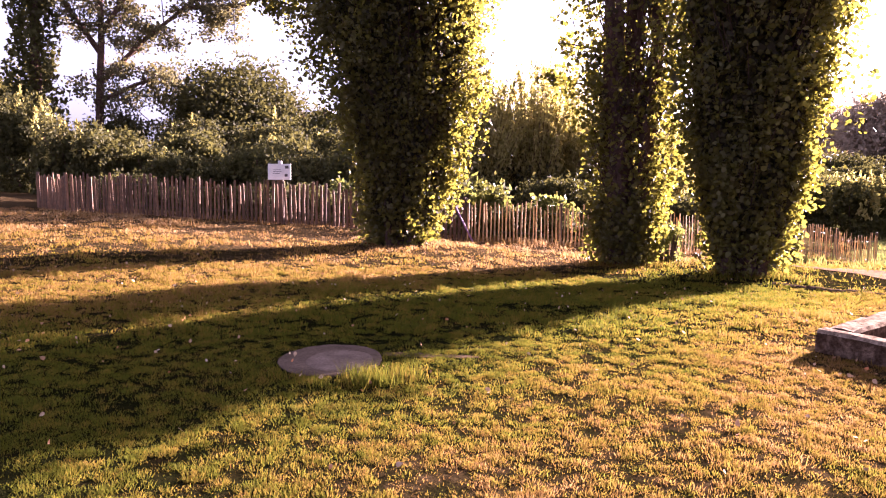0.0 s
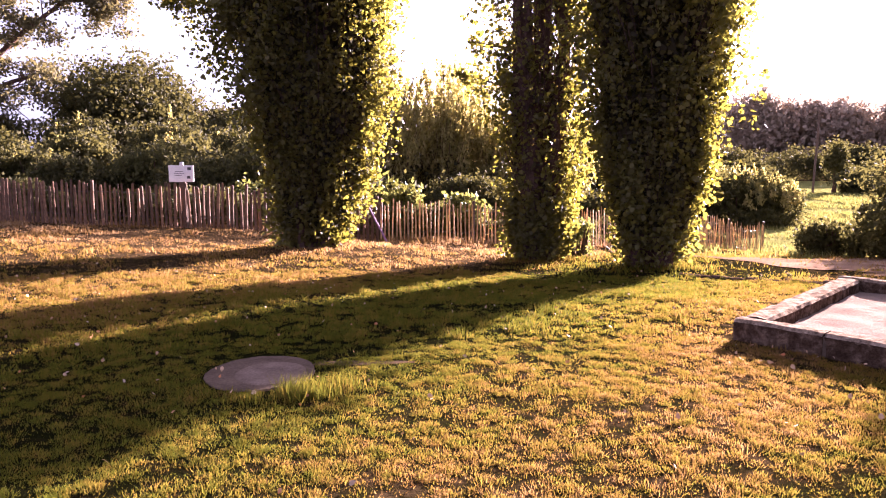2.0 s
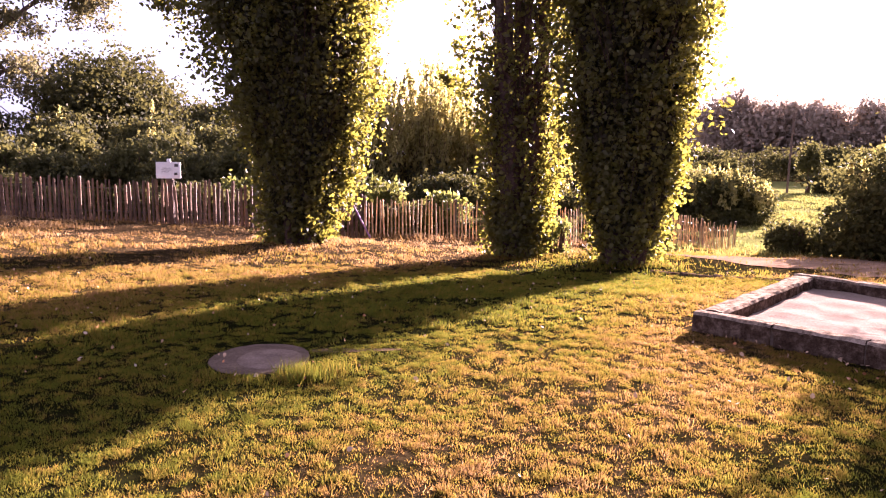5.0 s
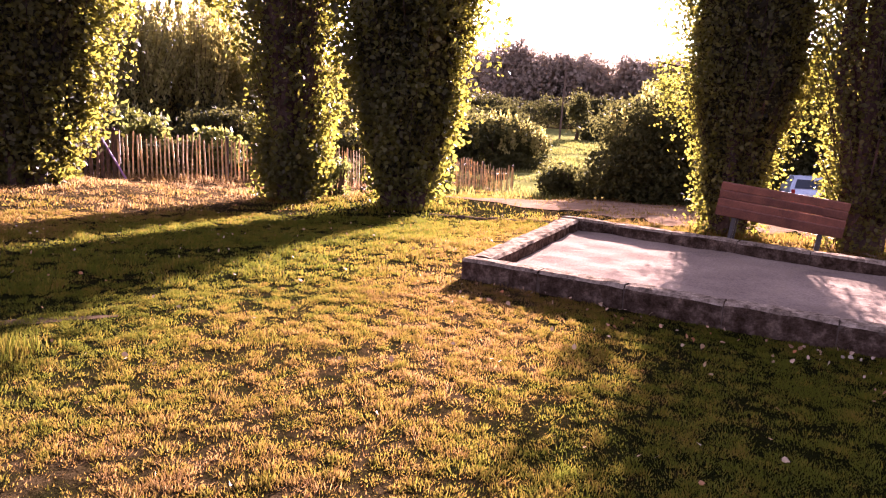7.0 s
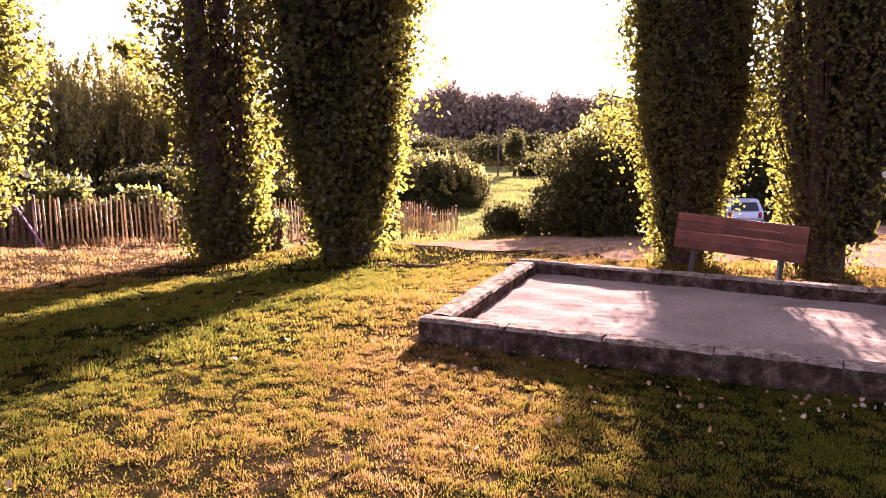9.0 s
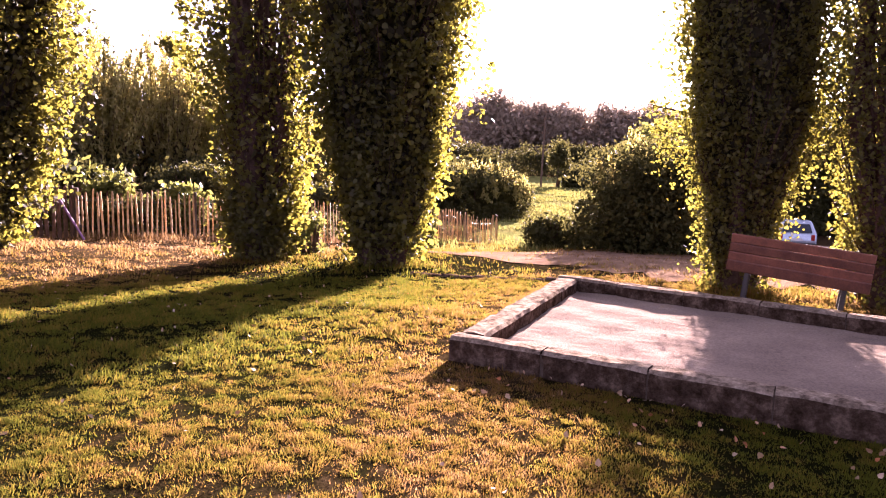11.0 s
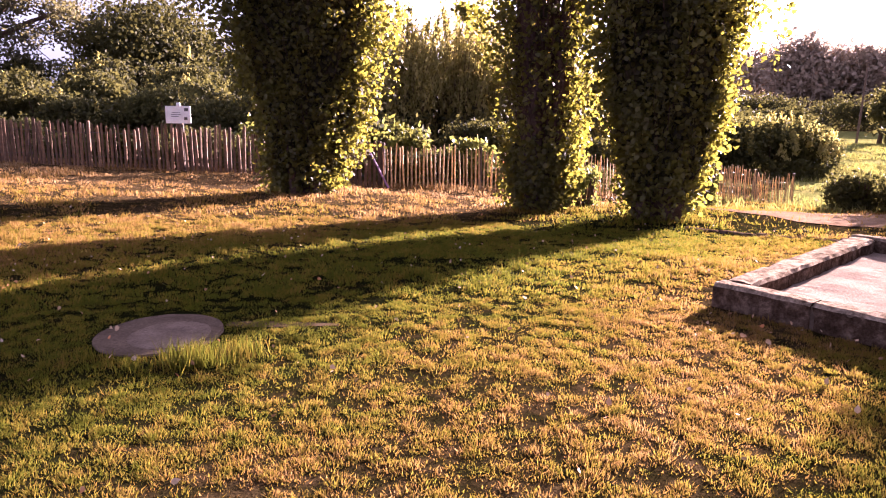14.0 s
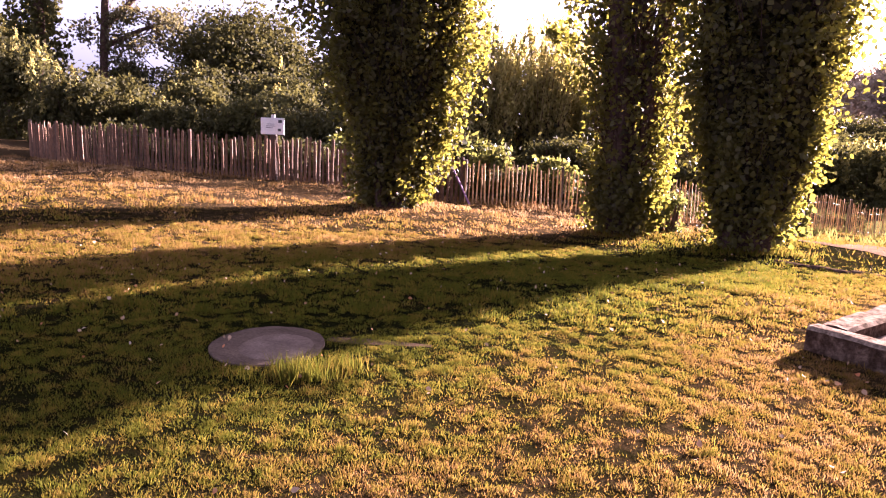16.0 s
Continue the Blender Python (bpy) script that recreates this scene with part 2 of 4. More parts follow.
# the lie of the land: (x, y, height), more distant places carry further
LAND = [(0, 0, 0), (3, 6, 0), (-2, 5, 0), (6, 2, 0), (-6, 5.5, 0.0), (-2.75, 15.2, -0.14), (-8.3, 18.1, 0.1), (-6.9, 18.5, 0.0), (-15.9, 20.4, 0.12), (-11.9, 18.5, 0.17),
        (-19.0, 20.9, 0.5), (-22, 20.2, 0.62), (-10, 13, 0.08), (-0.85, 18.8, -0.38), (0.85, 18.9, -0.48), (3.6, 18.9, -0.65), (2.03, 14.5, -0.35), (4.0, 13.4, -0.35),
        (8.2, 9.15, -0.16), (9.1, 7.6, -0.13), (11.3, 24.7, -1.5), (7, 20.8, -1.0), (15, 15.7, -0.8), (22, 20.5, -1.4), (28.6, 27.9, -2.3), (20, 39.5, -1.65), (38.3, 28, -2.3),
        (35, 66, -0.9), (0, 43.2, -1.4), (-25, 43.7, 0.5), (-20, -20, 0), (20, -20, 0), (60, 121, 0.3), (88, 178, 3.5), (-60, 66.5, 2.1), (60, 22, -1.6), (0, 141, 1.3)]
LA = np.array(LAND, float)


def land(x, y):
    x, y = np.asarray(x, float), np.asarray(y, float)
    d2 = (x[..., None] - LA[:, 0]) ** 2 + (y[..., None] - LA[:, 1]) ** 2
    w = 1 / (d2 + 2.0) ** 1.7
    z = (w * LA[:, 2]).sum(-1) / w.sum(-1)
    return z + 0.012 * np.sin(x * 2.1 + 1.3 * np.sin(y * 1.1)) * np.sin(y * 1.7 + x * 0.6)


def gz(x, y):
    return float(land(x, y))


def build_ground():
    rad = np.concatenate([[0.0], np.geomspace(0.6, 2500, 190)])
    na = 260
    ang = np.linspace(0, 2 * np.pi, na, endpoint=False)
    R, A = np.meshgrid(rad[1:], ang, indexing="ij")
    x, y = 1 + R * np.sin(A), R * np.cos(A)
    z = land(x, y)
    v = np.concatenate([[[1, 0, gz(1, 0)]], np.stack([x, y, z], -1).reshape(-1, 3)])
    i, j = np.meshgrid(np.arange(len(rad) - 2), np.arange(na), indexing="ij")
    a = 1 + i * na + j
    b = 1 + i * na + (j + 1) % na
    f = np.stack([a, a + na, b + na, b], -1).reshape(-1, 4)
    me = mesh_np("ground", v, f, M_LAWN, True)
    # the innermost fan
    bm = bmesh.new()
    bm.from_mesh(me)
    bm.verts.ensure_lookup_table()
    for k in range(na):
        bm.faces.new((bm.verts[0], bm.verts[1 + k], bm.verts[1 + (k + 1) % na]))
    bmesh.ops.recalc_face_normals(bm, faces=bm.faces)
    bm.to_mesh(me)
    bm.free()
    tagged(new("ground", me), "sunburnt mown lawn falling gently towards the fence", "ground", kind="structure")


build_ground()


def ribbon(name, line, width, material, lift, label, category, cross=6):
    """A strip of ground that follows the land."""
    pts = np.array(line, float)
    seg = np.linalg.norm(np.diff(pts, axis=0), axis=1)
    t = np.concatenate([[0], np.cumsum(seg)])
    n = int(t[-1] / 0.35) + 2
    u = np.linspace(0, t[-1], n)
    x, y = np.interp(u, t, pts[:, 0]), np.interp(u, t, pts[:, 1])
    w = np.interp(u, t, width)
    dx, dy = np.gradient(x), np.gradient(y)
    k = np.hypot(dx, dy)
    v = []
    for c in np.linspace(-0.5, 0.5, cross + 1):
        wob = 1 + 0.13 * np.sin(u * 1.9 + c * 5) + 0.10 * np.sin(u * 4.3 - c * 3) + 0.07 * np.sin(u * 9.1 + c * 11)
        px, py = x - dy / k * w * c * wob, y + dx / k * w * c * wob
        v.append(np.stack([px, py, land(px, py) + lift], -1))
    v = np.array(v)
    i, j = np.meshgrid(np.arange(cross), np.arange(n - 1), indexing="ij")
    a = i * n + j
    f = np.stack([a, a + 1, a + n + 1, a + n], -1).reshape(-1, 4)
    return tagged(new(name, mesh_np(name, v.reshape(-1, 3), f[:, ::-1], material, True)), label, category, kind="structure")


ribbon("gravel_road", [(5.6, 15.6), (7.2, 15.2), (9.2, 14.6), (11.2, 12.8), (13.6, 10.2), (21, 4.5), (34, 0)], [0.8, 4.4, 7.4, 8.6, 9.6, 11, 12], M_GRAVEL, 0.014, "pale dusty gravel road behind the poplars", "road", 18)
M_SOIL = surface("bare_soil", [(0.3, (0.04, 0.027, 0.016)), (0.7, (0.085, 0.056, 0.034))], 6, 50, 0.95, 0.9, 0.015)
ribbon("bare_soil", [(-0.95, 5.4), (-0.6, 5.42), (-0.15, 5.45)], [0.10, 0.16, 0.05], M_SOIL, 0.004, "patch of bare brown soil beside the manhole", "soil")
ribbon("gravel_parking", [(14, 13.08), (18, 16.35), (22, 18.53), (32, 23.98)], [5, 7, 9, 9], M_GRAVEL, 0.024, "pale gravel parking area beside the hedge", "parking")
ribbon("gate_path", [(-24, 16.89), (-19, 18.86), (-17.4, 20.27)], [2.2, 2.0, 1.2], M_GRAVEL, 0.02, "short pale gravel path leading to the gate", "path")


# poplars
def poplar(name, x, y, prof, height, sprays, seed, label, lean=(0, 0), arms=(), heart_fill=1.0, flat=(60, 1.0), leaf=0.088, bare=0.0, skirt=60, ragged=1.0, core=(0, 0, 0.8)):
    """A columnar poplar leafy down to the ground. prof: (height, radius) pairs; arms: sprays that stick out, (height, azimuth, reach); core: offset and width of the dense heart."""
    r = np.random.default_rng(seed)
    z0 = gz(x, y)
    top = thing(name, Matrix.Translation((x, y, z0)), label=label, category="tree", group="row of poplars")
    ph, pr = np.array(prof).T

    def rad(h):
        return np.interp(h, ph, pr)
    # the clump is longer along the row than across it
    fx, fy = math.cos(radians(flat[0])), -math.sin(radians(flat[0]))

    def squeeze(c):
        across = (c[:, 0] * fx + c[:, 1] * fy) * (1 - flat[1])
        return c - np.stack([across * fx, across * fy, np.zeros(len(c))], -1)

    def sq(v):
        return Vector(squeeze(np.array([v], float))[0])
    # stems rising close together
    bm = B()
    stems = 7
    for k in range(stems):
        a = k * 2 * math.pi / stems + r.uniform(-0.3, 0.3)
        q = 0.0 if k == 0 else rad(0.3) * r.uniform(0.3, 0.62)
        p = Vector((q * math.cos(a), q * math.sin(a), -0.15))
        thick = 0.22 if k == 0 else r.uniform(0.07, 0.13)
        hmax = height * (0.97 if k == 0 else r.uniform(0.5, 0.8))
        steps = 9
        for i in range(steps):
            h = -0.15 + (hmax + 0.15) * (i + 1) / steps
            spread = rad(h) * (0.05 if k == 0 else 0.55)
            e = Vector((spread * math.cos(a) + r.uniform(-0.07, 0.07) + lean[0] * h, spread * math.sin(a) + r.uniform(-0.07, 0.07) + lean[1] * h, h))
            rod(bm, sq(p), sq(e), thick * (1 - i / steps) + 0.012, thick * (1 - (i + 1) / steps) + 0.012, 7)
            p = e
    part("trunk", bm, M_BARK, top, "several grey-brown stems rising together")
    # fine upright branches
    bm = B()
    for k in range(330):
        h = r.uniform(0.1, height * 0.8) if k > 240 else r.uniform(0.05, 6)
        a = r.uniform(0, 2 * math.pi)
        q0, q1 = rad(h) * r.uniform(0.1, 0.5), rad(h + 1.6) * r.uniform(0.75, 1.13)
        s = Vector((q0 * math.cos(a) + lean[0] * h, q0 * math.sin(a) + lean[1] * h, h))
        e = Vector((q1 * math.cos(a) + lean[0] * h, q1 * math.sin(a) + lean[1] * h, h + r.uniform(1.0, 2.2)))
        rod(bm, sq(s), sq(e), 0.014, 0.004, 4)
    for h, az, reach in arms:
        a = radians(90 - az)
        q = rad(h) * 0.5
        rod(bm, sq((q * math.cos(a), q * math.sin(a), h - reach * 0.5)), sq(((rad(h) + reach) * math.cos(a), (rad(h) + reach) * math.sin(a), h)), 0.03, 0.008, 5)
    tagged(part("branchwork", bm, M_BARK, top, "thin upright branches"), kind="stuff")
    # leaves: a dense heart coloured dark for inner shade, and upright sprays with gaps between them
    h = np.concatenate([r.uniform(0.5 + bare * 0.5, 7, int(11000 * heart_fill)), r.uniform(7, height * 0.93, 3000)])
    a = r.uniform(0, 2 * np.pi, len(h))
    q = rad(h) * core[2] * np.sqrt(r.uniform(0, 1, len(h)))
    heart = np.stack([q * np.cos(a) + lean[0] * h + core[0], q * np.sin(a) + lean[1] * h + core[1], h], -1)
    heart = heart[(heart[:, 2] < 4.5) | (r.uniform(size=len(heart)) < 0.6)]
    hob = new("inner_foliage", leaf_mesh("inner_foliage", squeeze(heart), 0.19, M_POPLAR_SHADE, 0.8, 0.6, seed=seed + 100))
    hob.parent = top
    tagged(hob, "inner foliage coloured dark for the shade inside the crown", kind="stuff")
    pts = []
    for count, lo, hi in ((sprays, 0.0, 7.2), (sprays // 3, 7.2, height * 0.96), (skirt, 0.05, 1.1)):
        for _ in range(count):
            h = r.uniform(lo, hi)
            if r.uniform() > (rad(h) / pr.max() + 0.15) * (1.0 if h < 3.5 else 0.74):
                continue
            if h < bare and r.uniform() < 0.6:
                continue
            a = r.uniform(0, 2 * np.pi)
            wob = 0.95 + 0.15 * math.sin(3 * a + h * 1.1 + seed) + 0.13 * math.sin(7 * a - h * 2.3 + seed) + 0.10 * math.sin(h * 4.1 + 5 * a)
            out = r.uniform(0.60, 1.0) + (r.uniform(0.06, 0.30) * ragged if r.uniform() < 0.2 else 0)
            ln, k = r.uniform(0.5, 1.3), int(r.uniform(16, 40))
            f = r.uniform(0, 1, k)
            q = rad(h) * wob * out + ln * 0.22 * ragged * f
            thin = (0.13 + 0.03 * (h > 3)) * (1.15 - 0.8 * f)
            pts.append(np.stack([q * math.cos(a) + r.normal(0, 1, k) * thin + lean[0] * h, q * math.sin(a) + r.normal(0, 1, k) * thin + lean[1] * h, h + ln * (f - 0.35)], -1))
    for h, az, reach in arms:
        a = radians(90 - az)
        k = int(380 * reach)
        f = r.uniform(0, 1, k)
        q = rad(h) + reach * f
        sp = 0.22 * (1.15 - f)
        pts.append(np.stack([q * math.cos(a) + r.normal(0, 1, k) * sp, q * math.sin(a) + r.normal(0, 1, k) * sp, h - reach * 0.5 * (1 - f) + r.normal(0, 1, k) * sp * 1.3], -1))
    c = squeeze(np.concatenate(pts))
    c = c[c[:, 2] > 0.02]
    ob = new("leaves", leaf_mesh("leaves", c, leaf, M_POPLAR, 0.95, seed=seed))
    ob.parent = top
    tagged(ob, "green leaves in upright sprays, yellow where the sun shines through", kind="stuff")
    return top


P1 = [(0, 0.72), (0.67, 0.86), (2.0, 1.24), (3.3, 1.56), (4.5, 1.9), (6.0, 2.1), (9.5, 2.1), (15, 1.4), (20, 0.4)]
P2 = [(0, 0.5), (0.5, 0.58), (1.9, 0.84), (3.1, 1.0), (4.4, 1.14), (5.7, 1.22), (11, 1.1), (16, 0.6), (19, 0.2)]
P3 = [(0, 0.6), (0.5, 0.7), (1.4, 0.92), (2.8, 1.22), (4.4, 1.46), (5.7, 1.6), (10, 1.5), (16, 0.9), (20, 0.3)]
P4 = [(0, 0.42), (0.7, 0.46), (1.3, 0.55), (1.8, 0.74), (2.3, 0.88), (3.0, 0.95), (3.8, 0.98), (5.7, 1.06), (11, 1.05), (16, 0.7), (19, 0.2)]
P5 = [(h, q * (0.94 if h > 1 else 0.98)) for h, q in P4]
poplar("poplar_tree", -2.78, 15.25, P1, 22, 2350, 11, "wide poplar leafy to the ground, standing before the fence", arms=((5.4, -105, 1.5), (5.8, -97, 1.7), (6.2, -112, 1.6)), flat=(62, 0.6))
poplar("poplar_tree", 2.03, 14.5, P2, 21, 470, 12, "narrow poplar with sparse sunlit leaves before the fence", arms=((3.9, -70, 0.8), (4.6, -60, 0.6), (2.2, 60, 0.3)), heart_fill=0.04, flat=(65, 0.85), skirt=260)
poplar("poplar_tree", 4.05, 13.4, P3, 22, 1900, 13, "dark poplar with several stems at its foot", arms=((4.4, 50, 0.5),), flat=(70, 0.9), bare=0.5, skirt=90)
poplar("poplar_tree", 8.2, 9.15, P4, 21, 2400, 14, "tall dark poplar behind the wooden bench", arms=((2.3, -30, 0.5), (2.0, -45, 0.4), (2.6, -50, 0.4)), leaf=0.054, ragged=0.6)
poplar("poplar_tree", 9.1, 7.6, P5, 21, 1250, 15, "tall poplar with thin sunlit foliage beside the gravel road", heart_fill=0.6, leaf=0.054, ragged=0.6, core=(0.24, -0.27, 0.6))


# shrubs and trees
def crown_points(r, n, cx, cy, cz, rx, ry, rz, lumps=14, shell=0.55):
    """Places of leaves in a crown of overlapping lumps."""
    out = []
    for k in range(lumps):
        a, e = r.uniform(0, 2 * np.pi), r.uniform(-0.5, 1.0)
        q = r.uniform(0.35, 0.72)
        ox, oy, oz = rx * q * math.cos(a) * math.cos(e), ry * q * math.sin(a) * math.cos(e), rz * q * math.sin(e)
        m = n // lumps
        d = r.normal(size=(m, 3))
        d /= np.linalg.norm(d, axis=1)[:, None]
        s = r.uniform(shell, 1.0, m) ** 0.5 * r.uniform(0.20, 0.50)
        s = s * (1 + 0.4 * np.sin(d[:, 0] * 7 + k) * np.sin(d[:, 2] * 6 + 2 * k)) * (1 + np.abs(r.normal(0, 0.2, m)))
        out.append(np.stack([cx + ox + d[:, 0] * s * rx, cy + oy + d[:, 1] * s * ry, cz + oz + d[:, 2] * s * rz], -1))
    return np.concatenate(out)


def shrub(name, x, y, w, d, h, n, size, material, seed, label, category="shrub", shoots=0, lumps=18, z=None, spread=0.85):
    r = np.random.default_rng(seed)
    z0 = gz(x, y) if z is None else z
    top = thing(name, Matrix.Translation((x, y, z0)), label=label, category=category)
    bm = B()
    for k in range(7):
        a = r.uniform(0, 2 * math.pi)
        rod(bm, (0.1 * math.cos(a), 0.1 * math.sin(a), -0.1), (w * 0.3 * math.cos(a), d * 0.3 * math.sin(a), h * r.uniform(0.5, 0.8)), 0.06, 0.015, 5)
    tagged(part("stemwork", bm, M_BARK, top), kind="stuff")
    c = crown_points(r, n, 0, 0, h * 0.5, w / 2, d / 2, h * 0.52, lumps)
    k = n // 2
    la, lq = r.uniform(0, 2 * np.pi, k), np.sqrt(r.uniform(0.1, 1, k))
    low = np.stack([lq * np.cos(la) * w * 0.46, lq * np.sin(la) * d * 0.46, r.uniform(0, 1, k) * h * (0.42 + 0.16 * np.sin(3 * la + seed) + 0.10 * np.sin(7 * la + 2 * seed))], -1)
    c = np.concatenate([c, low])
    if shoots:
        tufts = []
        for k in range(shoots):
            a, q = r.uniform(0, 2 * np.pi), np.sqrt(r.uniform())
            bx, by = q * w * 0.45 * math.cos(a), q * d * 0.45 * math.sin(a)
            hh = h * (0.95 - 0.45 * q * q) * r.uniform(spread, 1.0)
            ln = r.uniform(0.15, 0.32) * h
            f = r.uniform(0, 1, 40)
            th = 0.022 * h + 0.03
            tufts.append(np.stack([bx + r.normal(0, th, 40) * (1.1 - f), by + r.normal(0, th, 40) * (1.1 - f), hh - ln * 0.4 + ln * f], -1))
        sob = new("new_growth", leaf_mesh("new_growth", np.concatenate(tufts), size, M_WILLOW, 0.5, 0.6, seed + 500))
        sob.parent = top
        tagged(sob, "paler upright shoots", kind="stuff")
    c = c[c[:, 2] > 0.02]
    ob = new("leaves", leaf_mesh("leaves", c, size, material, 0.6, 0.3, seed))
    ob.parent = top
    tagged(ob, kind="stuff")
    return top


def tree(name, x, y, h, trunk_h, rx, rz, n, size, material, seed, label, lumps=22, thick=0.25, squash=1.0):
    """A tree with a tapered trunk, limbs and an uneven crown."""
    r = np.random.default_rng(seed)
    top = thing(name, Matrix.Translation((x, y, gz(x, y))), label=label, category="tree")
    bm = B()
    rod(bm, (0, 0, -0.2), (0.1, 0, trunk_h), thick, thick * 0.7, 10)
    rod(bm, (0.1, 0, trunk_h), (0, 0.1, h * 0.9), thick * 0.7, 0.03, 8)
    for k in range(9):
        a = r.uniform(0, 2 * math.pi)
        b = r.uniform(trunk_h * 0.8, h * 0.7)
        rod(bm, (0.05, 0, b), (rx * 0.5 * math.cos(a), rx * 0.5 * math.sin(a), min(h * 0.8, b + rx * r.uniform(0.2, 0.5))), thick * 0.35, 0.02, 6)
    part("trunk", bm, M_BARK, top)
    c = crown_points(r, n, 0, 0, h - rz, rx, rx * squash, rz, lumps)
    c = c[c[:, 2] > 0.1]
    ob = new("crown", leaf_mesh("crown", c, size, material, 0.7, 0, seed))
    ob.parent = top
    tagged(ob, kind="stuff")
    return top


# beyond the right fence
shrub("round_bush", 14.9, 35.86, 7.4, 4.5, 3.0, 16000, 0.16, M_BUSH, 21, "rounded bush with pale upright shoots on top", shoots=170)
shrub("dark_shrub", 13.1, 18.09, 5.2, 3.6, 3.3, 20000, 0.12, M_BUSH, 22, "large dark shrub beside the grassy track", shoots=20)
shrub("low_shrub", 10.9, 19.62, 2.0, 1.6, 1.1, 3000, 0.10, M_BUSH, 23, "low dark shrub at the edge of the track")
tree("ash_tree", 20.4, 27.25, 5.4, 1.2, 1.9, 2.2, 4500, 0.17, M_BRIGHT, 24, "sunlit yellow-green tree behind the dark shrub")
for k, (x, y, w, h) in enumerate([(24.0, 67.58, 11, 3.2), (42, 67.58, 9, 2.6), (30, 80.66, 14, 3.6), (18, 56.68, 8, 3.4), (46, 71.94, 10, 3.2), (38, 95.92, 18, 5.0), (54, 98.1, 18, 5.0), (9, 54.5, 10, 4.5), (62, 91.56, 16, 5.0)]):
    shrub("field_shrub", x, y, w, 5, h, 8000, 0.30, M_TREE, 30 + k * 7, "dark shrubs at the far end of the grassy track")
tree("small_conifer", 38.4, 69.76, 5.4, 0.8, 1.5, 2.6, 2500, 0.25, M_BUSH, 35, "small pointed tree in the meadow")
# beyond the middle fence
def wand_willow(x, y, h, spread, wands, seed, label):
    """A willow of many upright wands rising from one stool."""
    r = np.random.default_rng(seed)
    top = thing("willow", Matrix.Translation((x, y, gz(x, y))), label=label, category="tree")
    bm, pts, dark = B(), [], []
    for k in range(wands):
        a, q = r.uniform(0, 2 * math.pi), math.sqrt(r.uniform())
        hh = h * (1.0 - 0.3 * q * q) * r.uniform(0.6, 1.0)
        foot = np.array((0.35 * q * math.cos(a) * spread, 0.35 * q * math.sin(a) * spread, -0.1))
        tip = np.array((q * math.cos(a) * spread + r.normal(0, 0.15), q * math.sin(a) * spread * 0.7 + r.normal(0, 0.15), hh))
        bend = (foot + tip) / 2 + np.array((foot - tip)[:2].tolist() + [0]) * 0.22
        rod(bm, foot, bend, 0.022, 0.014, 4)
        rod(bm, bend, tip, 0.014, 0.004, 4)
        n = int(88 * hh / h) + 24
        f = r.uniform(0.12, 1.0, n)[:, None] ** 0.85
        c = (1 - f) ** 2 * foot + 2 * f * (1 - f) * bend + f * f * tip
        pts.append(c + r.normal(0, 1, (n, 3)) * (0.16 * (1.15 - f)) * (1, 1, 0.8))
        # low inner leaves, given the dark tree colour to stand in for shade
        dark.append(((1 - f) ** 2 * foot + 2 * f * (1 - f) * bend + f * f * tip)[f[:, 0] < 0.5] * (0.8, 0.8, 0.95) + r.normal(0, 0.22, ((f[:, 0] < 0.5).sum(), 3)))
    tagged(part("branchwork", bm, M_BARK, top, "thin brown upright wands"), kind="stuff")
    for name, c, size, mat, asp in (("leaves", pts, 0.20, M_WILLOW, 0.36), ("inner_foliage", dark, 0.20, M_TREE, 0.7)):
        c = np.concatenate(c)
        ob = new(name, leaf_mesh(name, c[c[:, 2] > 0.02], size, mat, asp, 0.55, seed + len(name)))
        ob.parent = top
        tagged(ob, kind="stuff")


for k, (x, y, h, w) in enumerate([(-5.2, 33.5, 7.4, 2.3), (-2.6, 30.5, 7.0, 2.2), (-0.2, 32.0, 7.4, 2.2), (2.0, 33.0, 6.6, 2.1), (4.2, 33.5, 5.8, 2.0), (6.0, 35.5, 5.0, 2.0), (-3.6, 37.0, 9.4, 2.6), (0.6, 37.5, 9.2, 2.6)]):
    wand_willow(x, y, h, w, 150, 40 + k, "olive willow of upright wands beyond the paling fence")
shrub("willow_tree", 9.8, 55.0, 8.0, 5.0, 6.6, 11000, 0.25, M_HEDGE, 42, "dark green willow beyond the paling fence", "tree", shoots=40)
# brambles close behind the palings
for k in range(13):
    x = -15.5 + 2.1 * k
    y = float(np.interp(x, [-15.9, -8.3, 0.85, 3.6, 11.3], [20.4, 18.1, 18.9, 18.9, 24.7])) + 1.5
    shrub("bramble", x, y, 2.5, 1.3, (0.95, 1.15, 0.85)[k % 3] if k < 7 else (0.75, 0.95, 0.65)[k % 3], 2200, 0.10, M_BUSH, 140 + k, "low dark bramble behind the paling fence", "shrub", lumps=10)
# taller undergrowth beyond the palings
for k, (x, y, w, h, mat) in enumerate([(-15.6, 26.5, 3.4, 2.3, M_BUSH), (-13.2, 24.6, 3.2, 2.0, M_TREE), (-10.9, 25.8, 3.4, 2.6, M_BUSH), (-8.6, 24.4, 3.0, 2.1, M_TREE), (-6.6, 25.4, 3.0, 2.5, M_BUSH),
                                       (-4.9, 24.6, 2.6, 2.1, M_TREE), (-2.6, 25.0, 2.6, 1.8, M_BUSH), (0.6, 25.6, 2.8, 2.0, M_TREE), (3.2, 26.4, 2.6, 1.9, M_BUSH), (5.6, 28.0, 2.6, 1.7, M_TREE)]):
    shrub("undergrowth_shrub", x, y, w, 2.2, h, 5200, 0.13, mat, 210 + k, "leafy green undergrowth beyond the paling fence", shoots=10, spread=0.5, lumps=26)
